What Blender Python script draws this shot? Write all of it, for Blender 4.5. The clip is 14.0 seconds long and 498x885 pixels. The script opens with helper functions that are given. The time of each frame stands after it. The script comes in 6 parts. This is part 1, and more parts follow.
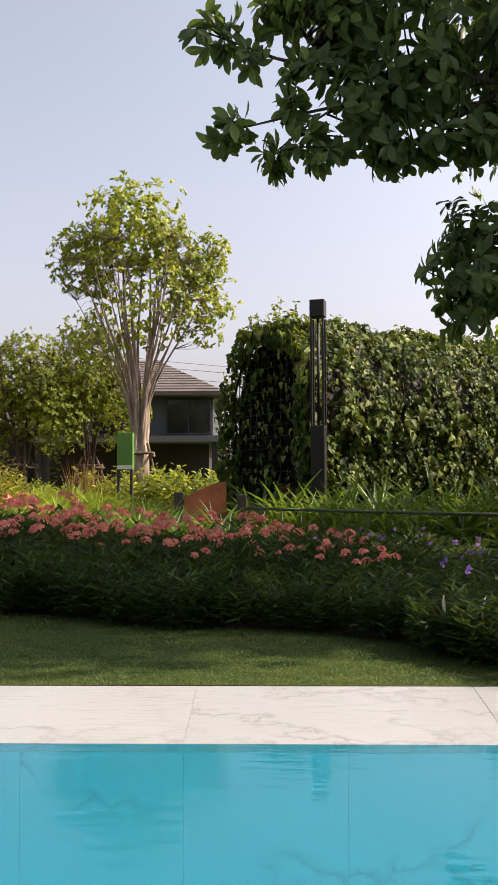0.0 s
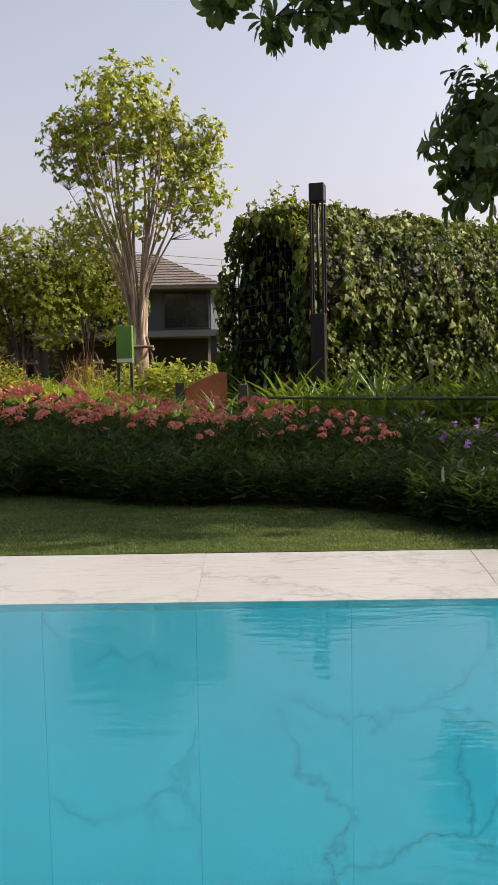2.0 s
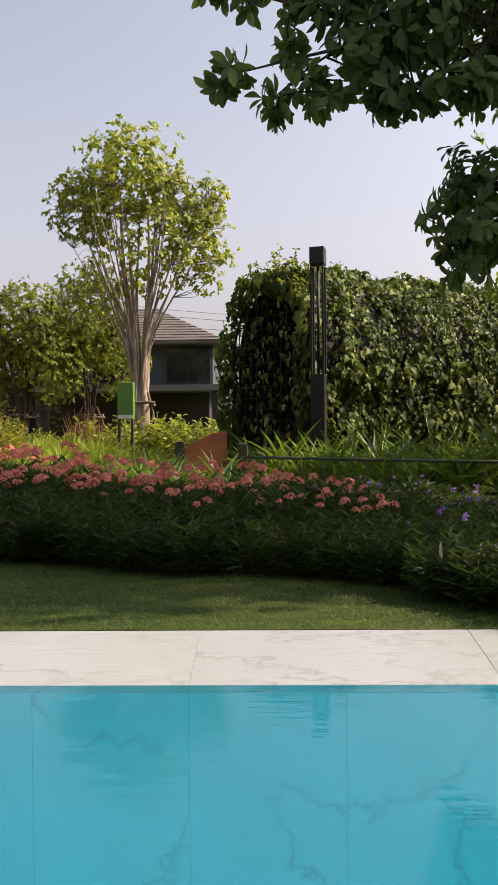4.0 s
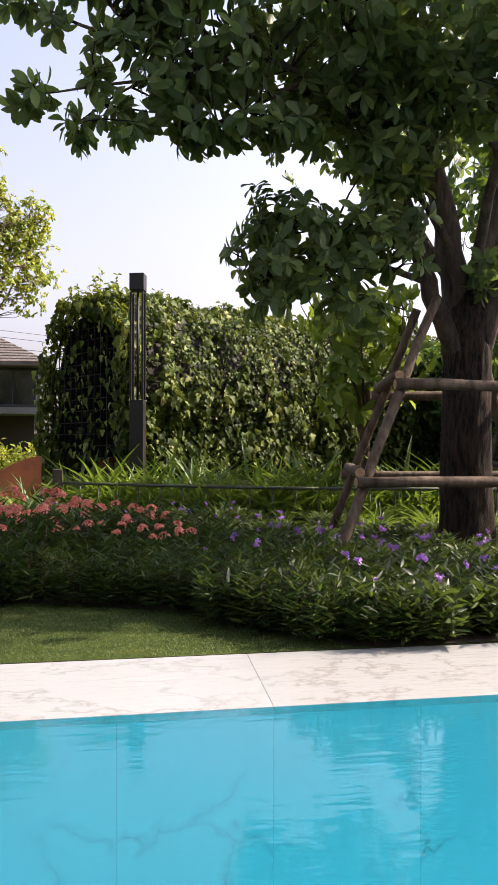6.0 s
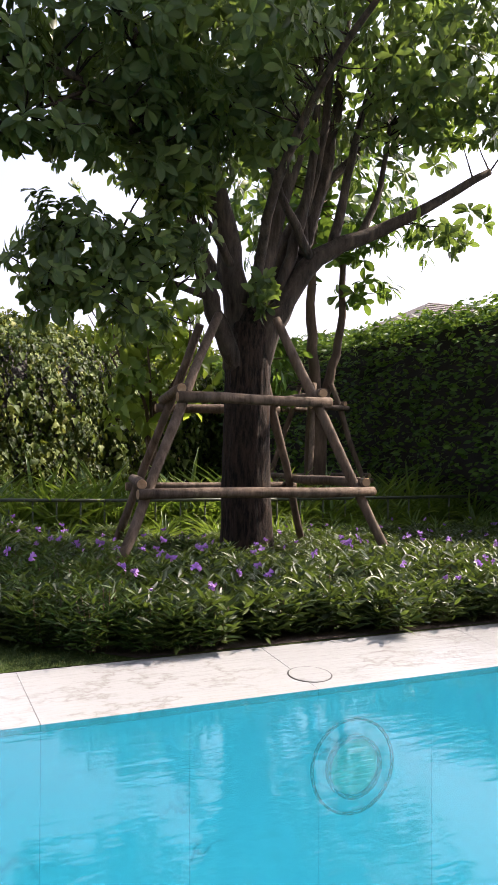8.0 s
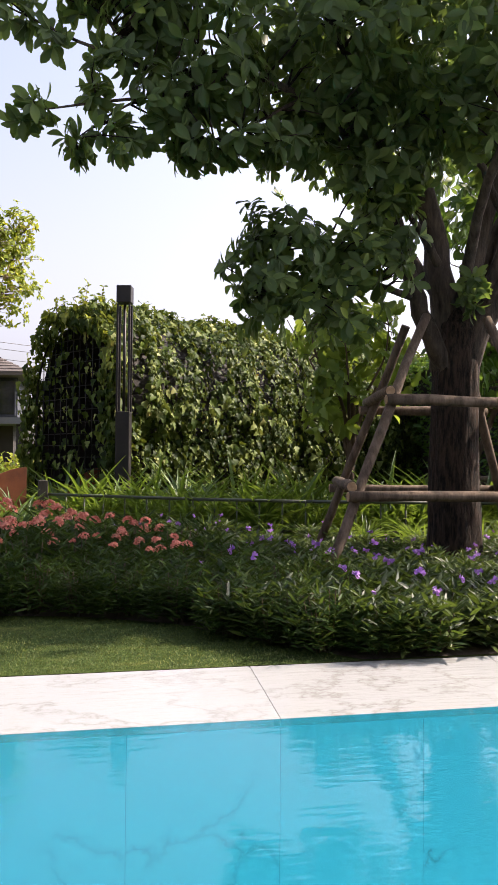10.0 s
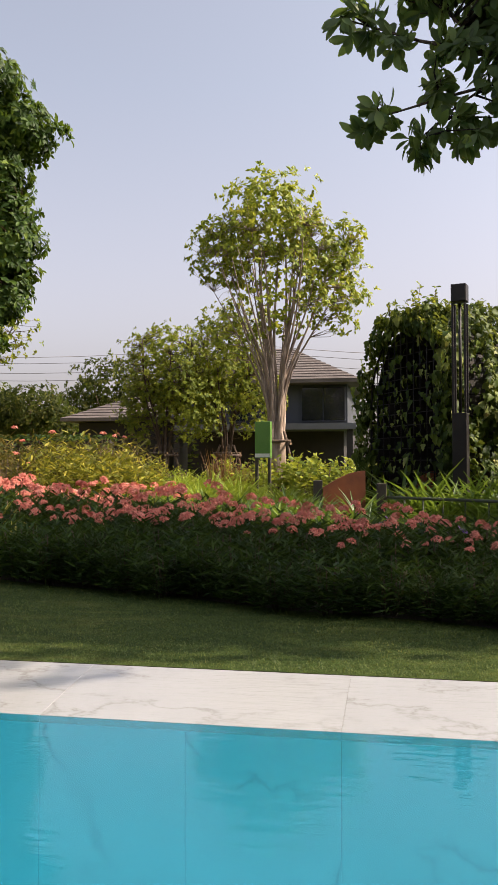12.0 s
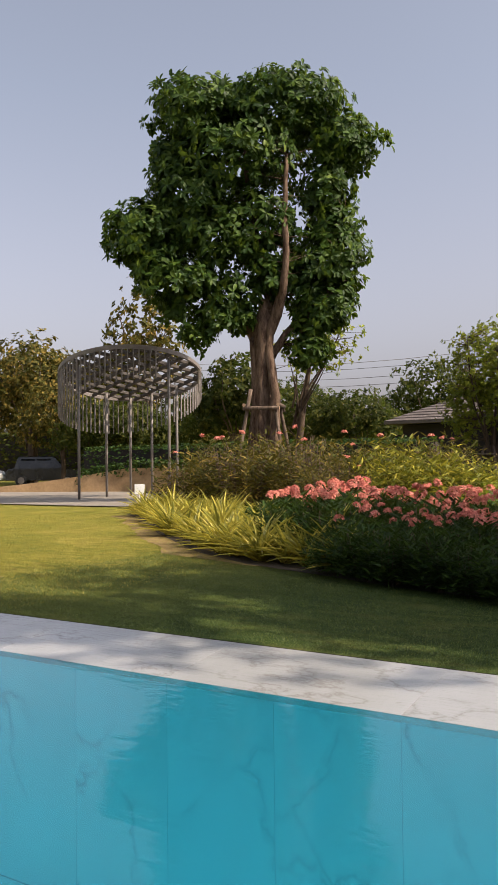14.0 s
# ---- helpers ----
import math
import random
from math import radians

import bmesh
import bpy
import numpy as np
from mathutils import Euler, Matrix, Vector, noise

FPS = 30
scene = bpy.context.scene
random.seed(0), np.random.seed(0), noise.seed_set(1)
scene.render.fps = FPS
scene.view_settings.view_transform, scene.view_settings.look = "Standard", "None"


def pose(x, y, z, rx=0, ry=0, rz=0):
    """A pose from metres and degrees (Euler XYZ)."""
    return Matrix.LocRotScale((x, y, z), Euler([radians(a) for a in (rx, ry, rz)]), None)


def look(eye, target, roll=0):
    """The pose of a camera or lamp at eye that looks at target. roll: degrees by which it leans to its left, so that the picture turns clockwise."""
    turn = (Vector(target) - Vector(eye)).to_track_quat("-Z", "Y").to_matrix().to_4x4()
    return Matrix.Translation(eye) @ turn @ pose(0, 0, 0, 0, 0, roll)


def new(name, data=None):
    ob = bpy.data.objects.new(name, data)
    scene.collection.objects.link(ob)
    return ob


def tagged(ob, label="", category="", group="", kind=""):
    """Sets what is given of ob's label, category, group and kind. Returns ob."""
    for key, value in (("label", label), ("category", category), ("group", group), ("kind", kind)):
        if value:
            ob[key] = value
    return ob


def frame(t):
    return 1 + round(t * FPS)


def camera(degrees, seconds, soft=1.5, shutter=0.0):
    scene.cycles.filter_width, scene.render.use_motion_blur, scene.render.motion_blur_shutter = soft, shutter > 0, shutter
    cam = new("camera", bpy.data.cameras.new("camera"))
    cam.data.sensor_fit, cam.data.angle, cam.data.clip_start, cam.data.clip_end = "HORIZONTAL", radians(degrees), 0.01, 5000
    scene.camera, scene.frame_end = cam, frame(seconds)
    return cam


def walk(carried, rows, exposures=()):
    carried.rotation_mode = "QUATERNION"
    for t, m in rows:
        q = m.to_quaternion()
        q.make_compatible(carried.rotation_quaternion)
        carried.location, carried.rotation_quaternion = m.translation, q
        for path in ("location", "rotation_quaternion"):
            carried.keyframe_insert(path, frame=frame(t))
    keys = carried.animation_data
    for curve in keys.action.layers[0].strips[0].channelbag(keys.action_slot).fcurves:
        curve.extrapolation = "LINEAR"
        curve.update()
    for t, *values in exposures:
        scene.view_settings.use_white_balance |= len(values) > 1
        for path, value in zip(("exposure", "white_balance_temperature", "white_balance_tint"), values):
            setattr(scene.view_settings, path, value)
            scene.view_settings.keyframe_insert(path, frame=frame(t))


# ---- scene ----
cam = camera(33.6, 14.0, 0.45)
PATH = [
    (0, (0.040, 0.533, 0.984), (-0.003, 2.531, 1.066), -0.2),
    (0.5, (0.032, 0.513, 0.965), (-0.010, 2.511, 1.041), -0.4),
    (1, (0.025, 0.499, 0.921), (-0.016, 2.498, 0.886), -0.8),
    (1.5, (0.023, 0.459, 0.901), (-0.019, 2.455, 0.796), -1.1),
    (2, (0.018, 0.465, 0.887), (-0.026, 2.457, 0.718), -1.1),
    (2.5, (0.024, 0.475, 0.898), (-0.021, 2.466, 0.716), -0.9),
    (2.7, (0.026, 0.489, 0.929), (-0.020, 2.480, 0.748), -1.1),
    (4.55, (0.06, 0.47, 1.0), (0.03, 2.47, 0.998), 0.0),
    (5, (0.108, 0.464, 1.011), (0.159, 2.464, 1.013), 0.3),
    (5.5, (0.213, 0.395, 1.040), (0.423, 2.384, 1.044), -0.1),
    (6, (0.267, 0.452, 1.003), (0.623, 2.420, 1.020), 0.1),
    (6.5, (0.280, 0.438, 1.000), (0.790, 2.372, 1.025), 0.4),
    (7, (0.303, 0.416, 1.005), (0.962, 2.304, 1.040), 0.2),
    (7.2, (0.342, 0.407, 0.993), (1.034, 2.283, 1.033), 0.3),
    (8.2, (0.345, 0.40, 1.01), (1.185, 2.215, 1.056), 0.1),
    (9.3, (0.279, 0.341, 1.045), (0.969, 2.218, 1.086), 0.0),
    (9.5, (0.245, 0.345, 1.036), (0.845, 2.252, 1.078), 0.2),
    (10, (0.131, 0.416, 1.019), (0.541, 2.373, 1.064), 0.5),
    (10.5, (0.116, 0.391, 1.032), (0.320, 2.380, 1.079), 0.4),
    (11, (0.070, 0.351, 1.050), (0.092, 2.350, 1.095), 0.3),
    (11.5, (0.026, 0.432, 1.021), (-0.163, 2.422, 1.071), 0.1),
    (12, (-0.045, 0.472, 1.010), (-0.407, 2.438, 1.061), -0.1),
    (12.5, (-0.112, 0.490, 1.003), (-0.662, 2.412, 1.058), -0.4),
    (13, (-0.111, 0.465, 1.014), (-0.856, 2.321, 1.070), -0.5),
    (13.5, (-0.144, 0.444, 1.019), (-1.065, 2.219, 1.078), -0.7),
    (14, (-0.172, 0.416, 1.016), (-1.245, 2.103, 1.077), -0.6),
]
EXPOSURE = ((0.0, 1.12, 6600, 14), (1.0, 1.04, 6600, 14), (2.5, 0.93, 6700, 14), (5.0, 1.12, 6600, 14), (6.5, 1.46, 6300, 19), (9.5, 1.5, 6200, 19), (11.0, 1.15, 6600, 14), (12.5, 0.97, 6600, 15),
            (14.0, 0.72, 6400, 14))
walk(cam, [(t, look(eye, aim, roll)) for t, eye, aim, roll in PATH], EXPOSURE)

# ---- world, sun ----
SUN_AZ, SUN_EL = 84.0, 43.0          # degrees clockwise from +y; height
world = bpy.data.worlds.new("sky")
scene.world = world
world.use_nodes = True
wn = world.node_tree
sky = wn.nodes.new("ShaderNodeTexSky")
sky.sky_type, sky.sun_disc = "NISHITA", False
sky.sun_elevation, sky.sun_rotation = radians(SUN_EL), radians(SUN_AZ)
sky.air_density, sky.dust_density, sky.ozone_density = 1.0, 4.5, 1.0
haze = wn.nodes.new("ShaderNodeHueSaturation")      # hazy air takes colour out of the sky
haze.inputs["Saturation"].default_value = 0.46
wn.links.new(sky.outputs[0], haze.inputs["Color"])
tcw, sepw, low = wn.nodes.new("ShaderNodeTexCoord"), wn.nodes.new("ShaderNodeSeparateXYZ"), wn.nodes.new("ShaderNodeValToRGB")
low.color_ramp.elements[0].color = (1.10, 0.97, 0.95, 1)        # warmer haze towards the horizon
low.color_ramp.elements[1].position, low.color_ramp.elements[1].color = 0.42, (0.98, 1.0, 1.04, 1)
warm = wn.nodes.new("ShaderNodeMix")
warm.data_type, warm.blend_type = "RGBA", "MULTIPLY"
warm.inputs[0].default_value = 1.0
wn.links.new(tcw.outputs["Generated"], sepw.inputs[0])
wn.links.new(sepw.outputs[2], low.inputs[0])
wn.links.new(haze.outputs[0], warm.inputs[6])
wn.links.new(low.outputs[0], warm.inputs[7])
wn.links.new(warm.outputs[2], wn.nodes["Background"].inputs[0])
wn.nodes["Background"].inputs[1].default_value = 0.112
sun = new("sun", bpy.data.lights.new("sun", "SUN"))
sun.data.energy, sun.data.angle, sun.data.color = 4.2, radians(0.6), (1.0, 0.86, 0.66)
az, el = radians(SUN_AZ), radians(SUN_EL)
sun.matrix_world = look((math.sin(az) * math.cos(el) * 60, math.cos(az) * math.cos(el) * 60, math.sin(el) * 60), (0, 0, 0))

# ---- materials ----
def material(name, rough=0.8, metal=0.0, spec=0.5):
    m = bpy.data.materials.new(name)
    m.use_nodes = True
    b = m.node_tree.nodes["Principled BSDF"]
    b.inputs["Roughness"].default_value, b.inputs["Metallic"].default_value = rough, metal
    b.inputs["Specular IOR Level"].default_value = spec
    return m, m.node_tree, b


def ramp_of(nt, stops):
    r = nt.nodes.new("ShaderNodeValToRGB")
    el_ = r.color_ramp.elements
    while len(el_) < len(stops):
        el_.new(0.5)
    for e, (p, c) in zip(el_, stops):
        e.position, e.color = p, (*c, 1)
    return r


def noise_of(nt, scale, detail=6.0, stretch=(1, 1, 1), rough=0.6, coords="Object"):
    tc, mp = nt.nodes.new("ShaderNodeTexCoord"), nt.nodes.new("ShaderNodeMapping")
    mp.inputs["Scale"].default_value = stretch
    n = nt.nodes.new("ShaderNodeTexNoise")
    n.inputs["Scale"].default_value, n.inputs["Detail"].default_value, n.inputs["Roughness"].default_value = scale, detail, rough
    nt.links.new(tc.outputs[coords], mp.inputs[0])
    nt.links.new(mp.outputs[0], n.inputs["Vector"])
    return n


def bump_of(nt, b, src, strength, dist):
    bp = nt.nodes.new("ShaderNodeBump")
    bp.inputs["Strength"].default_value, bp.inputs["Distance"].default_value = strength, dist
    nt.links.new(src, bp.inputs["Height"])
    nt.links.new(bp.outputs[0], b.inputs["Normal"])
    return bp


def mix_of(nt, a, b, fac, mode="MIX"):
    m = nt.nodes.new("ShaderNodeMix")
    m.data_type, m.blend_type = "RGBA", mode
    for sock, v in ((m.inputs[0], fac), (m.inputs[6], a), (m.inputs[7], b)):
        if isinstance(v, bpy.types.NodeSocket):
            nt.links.new(v, sock)
        else:
            sock.default_value = v if not isinstance(v, tuple) else (*v, 1)
    return m.outputs[2]


def plain(name, dark, light, scale, rough=0.8, bump=0.3, dist=0.004, stretch=(1, 1, 1), metal=0.0, fine=60.0, spec=0.5):
    """A surface with broad stains and a fine grain."""
    m, nt, b = material(name, rough, metal, spec)
    n1, n2 = noise_of(nt, scale, 5, stretch), noise_of(nt, fine, 4, stretch)
    r = ramp_of(nt, ((0.3, dark), (0.7, light)))
    nt.links.new(n1.outputs[0], r.inputs[0])
    g = ramp_of(nt, ((0.3, (0.75, 0.75, 0.75)), (0.7, (1.0, 1.0, 1.0))))
    nt.links.new(n2.outputs[0], g.inputs[0])
    nt.links.new(mix_of(nt, r.outputs[0], g.outputs[0], 1.0, "MULTIPLY"), b.inputs["Base Color"])
    bump_of(nt, b, n2.outputs[0], bump, dist)
    return m


def leafy(name, stops, rough=0.42, through_light=0.3, glow=(0.35, 0.5, 0.06), per="island", spec=0.5):
    """Leaves: a colour of its own for each leaf or clump, some light passing through."""
    m, nt, b = material(name, rough, spec=spec)
    r = ramp_of(nt, stops)
    if per == "island":
        src = nt.nodes.new("ShaderNodeNewGeometry").outputs["Random Per Island"]
    else:
        src = nt.nodes.new("ShaderNodeObjectInfo").outputs["Random"]
    n = noise_of(nt, 1.3, 3)
    add = nt.nodes.new("ShaderNodeMath")
    add.operation, add.use_clamp = "MULTIPLY_ADD", True
    nt.links.new(n.outputs[0], add.inputs[0])
    add.inputs[1].default_value = 0.7
    sub = nt.nodes.new("ShaderNodeMath")
    sub.operation = "MULTIPLY_ADD"
    nt.links.new(src, sub.inputs[0])
    sub.inputs[1].default_value, sub.inputs[2].default_value = 0.75, -0.22
    nt.links.new(sub.outputs[0], add.inputs[2])
    nt.links.new(add.outputs[0], r.inputs[0])
    nt.links.new(r.outputs[0], b.inputs["Base Color"])
    tr = nt.nodes.new("ShaderNodeBsdfTranslucent")
    nt.links.new(mix_of(nt, r.outputs[0], glow, 0.45), tr.inputs[0])
    mx = nt.nodes.new("ShaderNodeMixShader")
    mx.inputs[0].default_value = through_light
    nt.links.new(b.outputs[0], mx.inputs[1])
    nt.links.new(tr.outputs[0], mx.inputs[2])
    nt.links.new(mx.outputs[0], nt.nodes["Material Output"].inputs[0])
    return m


def bark_material(name, dark, light, scale=9.0, bump=0.9, crack=0.36):
    m, nt, b = material(name, 0.9, spec=0.25)
    n1 = noise_of(nt, scale, 8, (1, 1, 0.22), 0.7)
    n2 = noise_of(nt, 1.6, 3)
    r = ramp_of(nt, ((0.5 - crack / 2, dark), (0.5 + crack / 2, light)))
    nt.links.new(n1.outputs[0], r.inputs[0])
    g = ramp_of(nt, ((0.3, (0.6, 0.58, 0.55)), (0.7, (1.0, 1.0, 1.0))))
    nt.links.new(n2.outputs[0], g.inputs[0])
    nt.links.new(mix_of(nt, r.outputs[0], g.outputs[0], 1.0, "MULTIPLY"), b.inputs["Base Color"])
    bump_of(nt, b, n1.outputs[0], bump, 0.02)
    return m


def marble_material(name, base, vein, vein_fac=0.5, rough=0.3, ripples=0.0, scale=1.0, wide=1.0, sparse=0.36, cells=0.0):
    """Pale marble with thin crooked veins and soft clouds; ripples: the relief of a thin film of water."""
    m, nt, b = material(name, rough)
    cloud = noise_of(nt, 1.1 * scale, 5)
    warp = noise_of(nt, 1.3 * scale, 7, (1.0, 1.7, 1.0), 0.62)
    spot = noise_of(nt, 0.9 * scale, 3)
    # each slab is cut from another place of the block
    info, geo = nt.nodes.new("ShaderNodeObjectInfo"), nt.nodes.new("ShaderNodeNewGeometry")
    away = nt.nodes.new("ShaderNodeVectorMath")
    away.operation = "MULTIPLY_ADD"
    nt.links.new(info.outputs["Random"], away.inputs[0])
    away.inputs[1].default_value = (9.0, 7.0, 5.0)
    nt.links.new(geo.outputs["Position"], away.inputs[2])
    for tex in (cloud, warp, spot):
        for ln in tex.inputs["Vector"].links:
            nt.links.new(away.outputs[0], ln.from_node.inputs[0])
    band = nt.nodes.new("ShaderNodeMath")
    band.operation = "SUBTRACT"
    nt.links.new(warp.outputs[0], band.inputs[0])
    band.inputs[1].default_value = 0.5
    ab = nt.nodes.new("ShaderNodeMath")
    ab.operation = "ABSOLUTE"
    nt.links.new(band.outputs[0], ab.inputs[0])
    veins = ramp_of(nt, ((0.0, vein), (0.007 * wide, tuple(0.4 * v + 0.6 * c for v, c in zip(vein, base))), (0.026 * wide, base)))
    if cells:                                   # angular cracks in place of cloudy veins
        bend = nt.nodes.new("ShaderNodeVectorMath")
        bend.operation = "MULTIPLY_ADD"
        nt.links.new(warp.outputs[1], bend.inputs[0])
        bend.inputs[1].default_value = (0.9, 0.9, 0.9)
        nt.links.new(away.outputs[0], bend.inputs[2])
        crack = nt.nodes.new("ShaderNodeTexVoronoi")
        crack.feature = "DISTANCE_TO_EDGE"
        crack.inputs["Scale"].default_value = cells
        nt.links.new(bend.outputs[0], crack.inputs["Vector"])
        nt.links.new(crack.outputs["Distance"], veins.inputs[0])
    else:
        nt.links.new(ab.outputs[0], veins.inputs[0])
    gate = ramp_of(nt, ((sparse, (0, 0, 0)), (sparse + 0.18, (vein_fac,) * 3)))
    nt.links.new(spot.outputs[0], gate.inputs[0])
    shade = ramp_of(nt, ((0.32, tuple(0.86 * c for c in base)), (0.6, base)))
    nt.links.new(cloud.outputs[0], shade.inputs[0])
    col = mix_of(nt, shade.outputs[0], veins.outputs[0], gate.outputs[0])
    nt.links.new(col, b.inputs["Base Color"])
    if ripples:
        w = noise_of(nt, 5.0, 4, (1.0, 7.0, 1.0))
        bump_of(nt, b, w.outputs[0], ripples, 0.01)
    return m


def water_material():
    m, nt, b = material("pool water", 0.02)
    nt.nodes.remove(b)
    tr = nt.nodes.new("ShaderNodeBsdfTransparent")
    tr.inputs[0].default_value = (0.33, 0.87, 0.94, 1)
    body = nt.nodes.new("ShaderNodeBsdfDiffuse")            # light scattered back by the water itself
    body.inputs[0].default_value = (0.03, 0.30, 0.43, 1)
    inner = nt.nodes.new("ShaderNodeMixShader")
    inner.inputs[0].default_value = 0.33
    nt.links.new(tr.outputs[0], inner.inputs[1])
    nt.links.new(body.outputs[0], inner.inputs[2])
    gl = nt.nodes.new("ShaderNodeBsdfGlossy")
    gl.inputs["Roughness"].default_value = 0.05
    fr = nt.nodes.new("ShaderNodeFresnel")
    fr.inputs[0].default_value = 1.355
    n1 = noise_of(nt, 1.5, 3, (0.8, 2.6, 1.0))
    n2 = noise_of(nt, 9.0, 2, (0.8, 2.5, 1.0))
    s = mix_of(nt, n1.outputs[0], n2.outputs[0], 0.24)
    bp = nt.nodes.new("ShaderNodeBump")
    bp.inputs["Strength"].default_value, bp.inputs["Distance"].default_value = 0.13, 0.03
    nt.links.new(s, bp.inputs["Height"])
    nt.links.new(bp.outputs[0], gl.inputs["Normal"])
    nt.links.new(bp.outputs[0], fr.inputs["Normal"])
    mx = nt.nodes.new("ShaderNodeMixShader")
    nt.links.new(fr.outputs[0], mx.inputs[0])
    nt.links.new(inner.outputs[0], mx.inputs[1])
    nt.links.new(gl.outputs[0], mx.inputs[2])
    nt.links.new(mx.outputs[0], nt.nodes["Material Output"].inputs[0])
    return m


MARBLE = marble_material("white marble, wet", (0.325, 0.33, 0.335), (0.17, 0.155, 0.145), 0.6, 0.11, 0.45)
POOL_MARBLE = marble_material("pool marble", (0.23, 0.66, 0.75), (0.02, 0.14, 0.19), 1.0, 0.4, 0.0, 0.9, 2.2, 0.47, 1.5)
DECK = plain("deck stone", (0.55, 0.53, 0.5), (0.66, 0.64, 0.6), 1.5, 0.6)
WATER = water_material()
POOLGROUT = plain("pool grout", (0.11, 0.34, 0.42), (0.14, 0.40, 0.48), 6.0, 0.9)
GROUT = plain("grout", (0.22, 0.21, 0.20), (0.28, 0.27, 0.26), 6.0, 0.6)
SOIL = plain("bed soil", (0.026, 0.018, 0.012), (0.075, 0.052, 0.034), 3.0, 0.95, 0.8, 0.02)
DRYEDGE = plain("dry worn turf", (0.15, 0.10, 0.032), (0.32, 0.22, 0.07), 3.5, 0.95, 0.9, 0.02, fine=45)
PAVING = plain("pale paving", (0.20, 0.17, 0.135), (0.28, 0.24, 0.19), 0.8, 0.85)
SANDWALL = plain("tan rendered wall", (0.30, 0.19, 0.09), (0.50, 0.33, 0.17), 0.7, 0.85, fine=9.0)
STEEL = plain("grey painted steel", (0.16, 0.14, 0.125), (0.23, 0.20, 0.18), 2.0, 0.5, 0.1)
LATTICE = plain("dark brown lattice paint", (0.055, 0.045, 0.038), (0.085, 0.07, 0.06), 2.0, 0.6, 0.1)
DARKSTEEL = plain("dark bronze paint", (0.012, 0.010, 0.010), (0.022, 0.018, 0.018), 3.0, 0.5, 0.15, spec=0.3)
RAILMAT = plain("dark green rail paint", (0.03, 0.04, 0.024), (0.07, 0.08, 0.045), 5.0, 0.55, 0.2)
CORTEN = plain("rust brown panel", (0.11, 0.028, 0.008), (0.25, 0.07, 0.017), 2.2, 0.75, 0.3, 0.003, fine=90)
POSTWOOD = plain("weathered dark post", (0.03, 0.026, 0.02), (0.075, 0.06, 0.045), 5.0, 0.85, 0.5, 0.005, (1, 1, 0.2))
POLE = bark_material("peeled pole wood", (0.06, 0.042, 0.03), (0.23, 0.17, 0.13), 14.0, 0.7)
CUTWOOD = plain("cut wood end", (0.32, 0.20, 0.11), (0.45, 0.30, 0.18), 12.0, 0.9)
BARK = bark_material("dark rough bark", (0.004, 0.003, 0.002), (0.055, 0.035, 0.025), 30.0, 1.0, 0.2)
LIMBBARK = bark_material("grey limb bark", (0.015, 0.011, 0.009), (0.12, 0.092, 0.072), 14.0, 1.0)
TALLBARK = bark_material("red brown bark", (0.05, 0.026, 0.016), (0.22, 0.15, 0.105), 10.0, 0.9, 0.26)
PALEBARK = bark_material("pale grey bark", (0.20, 0.14, 0.10), (0.46, 0.37, 0.30), 6.0, 0.5)
MIDBARK = bark_material("grey brown bark", (0.045, 0.03, 0.02), (0.17, 0.12, 0.085), 8.0, 0.8)
ROOFTILE = plain("grey brown roof tile", (0.085, 0.069, 0.062), (0.13, 0.105, 0.095), 1.2, 0.85)
WALLGREY = plain("blue grey wall", (0.042, 0.047, 0.057), (0.06, 0.067, 0.08), 0.6, 0.8)
DARKWALL = plain("dark brown wall and foliage shade", (0.014, 0.011, 0.010), (0.028, 0.021, 0.018), 0.8, 0.8)
SLABPALE = plain("pale slab edge", (0.085, 0.085, 0.092), (0.13, 0.13, 0.14), 0.8, 0.7)
GLASSDARK = plain("dark window glass", (0.006, 0.008, 0.012), (0.012, 0.015, 0.02), 0.4, 0.06, 0.0)
SIGNGREEN = plain("green sign panel", (0.075, 0.19, 0.02), (0.11, 0.25, 0.035), 1.2, 0.5, 0.05)
SIGNWHITE = plain("white sign panel", (0.62, 0.62, 0.6), (0.74, 0.74, 0.72), 3.0, 0.5, 0.05)

MAIN_STOPS = ((0.0, (0.025, 0.048, 0.018)), (0.5, (0.078, 0.124, 0.042)), (0.85, (0.15, 0.21, 0.055)), (1.0, (0.30, 0.38, 0.045)))
LEAF_MAIN = leafy("large dark leaf", MAIN_STOPS, 0.45, 0.40, (0.30, 0.42, 0.04), spec=0.35)
LEAF_MID = leafy("fresh green leaf", ((0.0, (0.018, 0.048, 0.008)), (0.5, (0.04, 0.10, 0.012)), (1.0, (0.10, 0.19, 0.02))), 0.5, 0.3, spec=0.3)
LEAF_YOUNG = leafy("young bright leaf", ((0.0, (0.03, 0.07, 0.008)), (0.5, (0.10, 0.17, 0.02)), (1.0, (0.30, 0.38, 0.06))), 0.45, 0.45, (0.5, 0.6, 0.06), spec=0.35)
LEAF_LIGHT = leafy("pale yellow green leaf", ((0.0, (0.075, 0.120, 0.012)), (0.5, (0.19, 0.255, 0.026)), (0.85, (0.36, 0.395, 0.04)), (1.0, (0.56, 0.46, 0.04))), 0.5, 0.42, (0.57, 0.55, 0.06), spec=0.3)
LEAF_OLIVE = leafy("olive leaf", ((0.0, (0.045, 0.085, 0.010)), (0.5, (0.14, 0.19, 0.020)), (1.0, (0.36, 0.37, 0.035))), 0.55, 0.42, (0.48, 0.47, 0.05), spec=0.25)
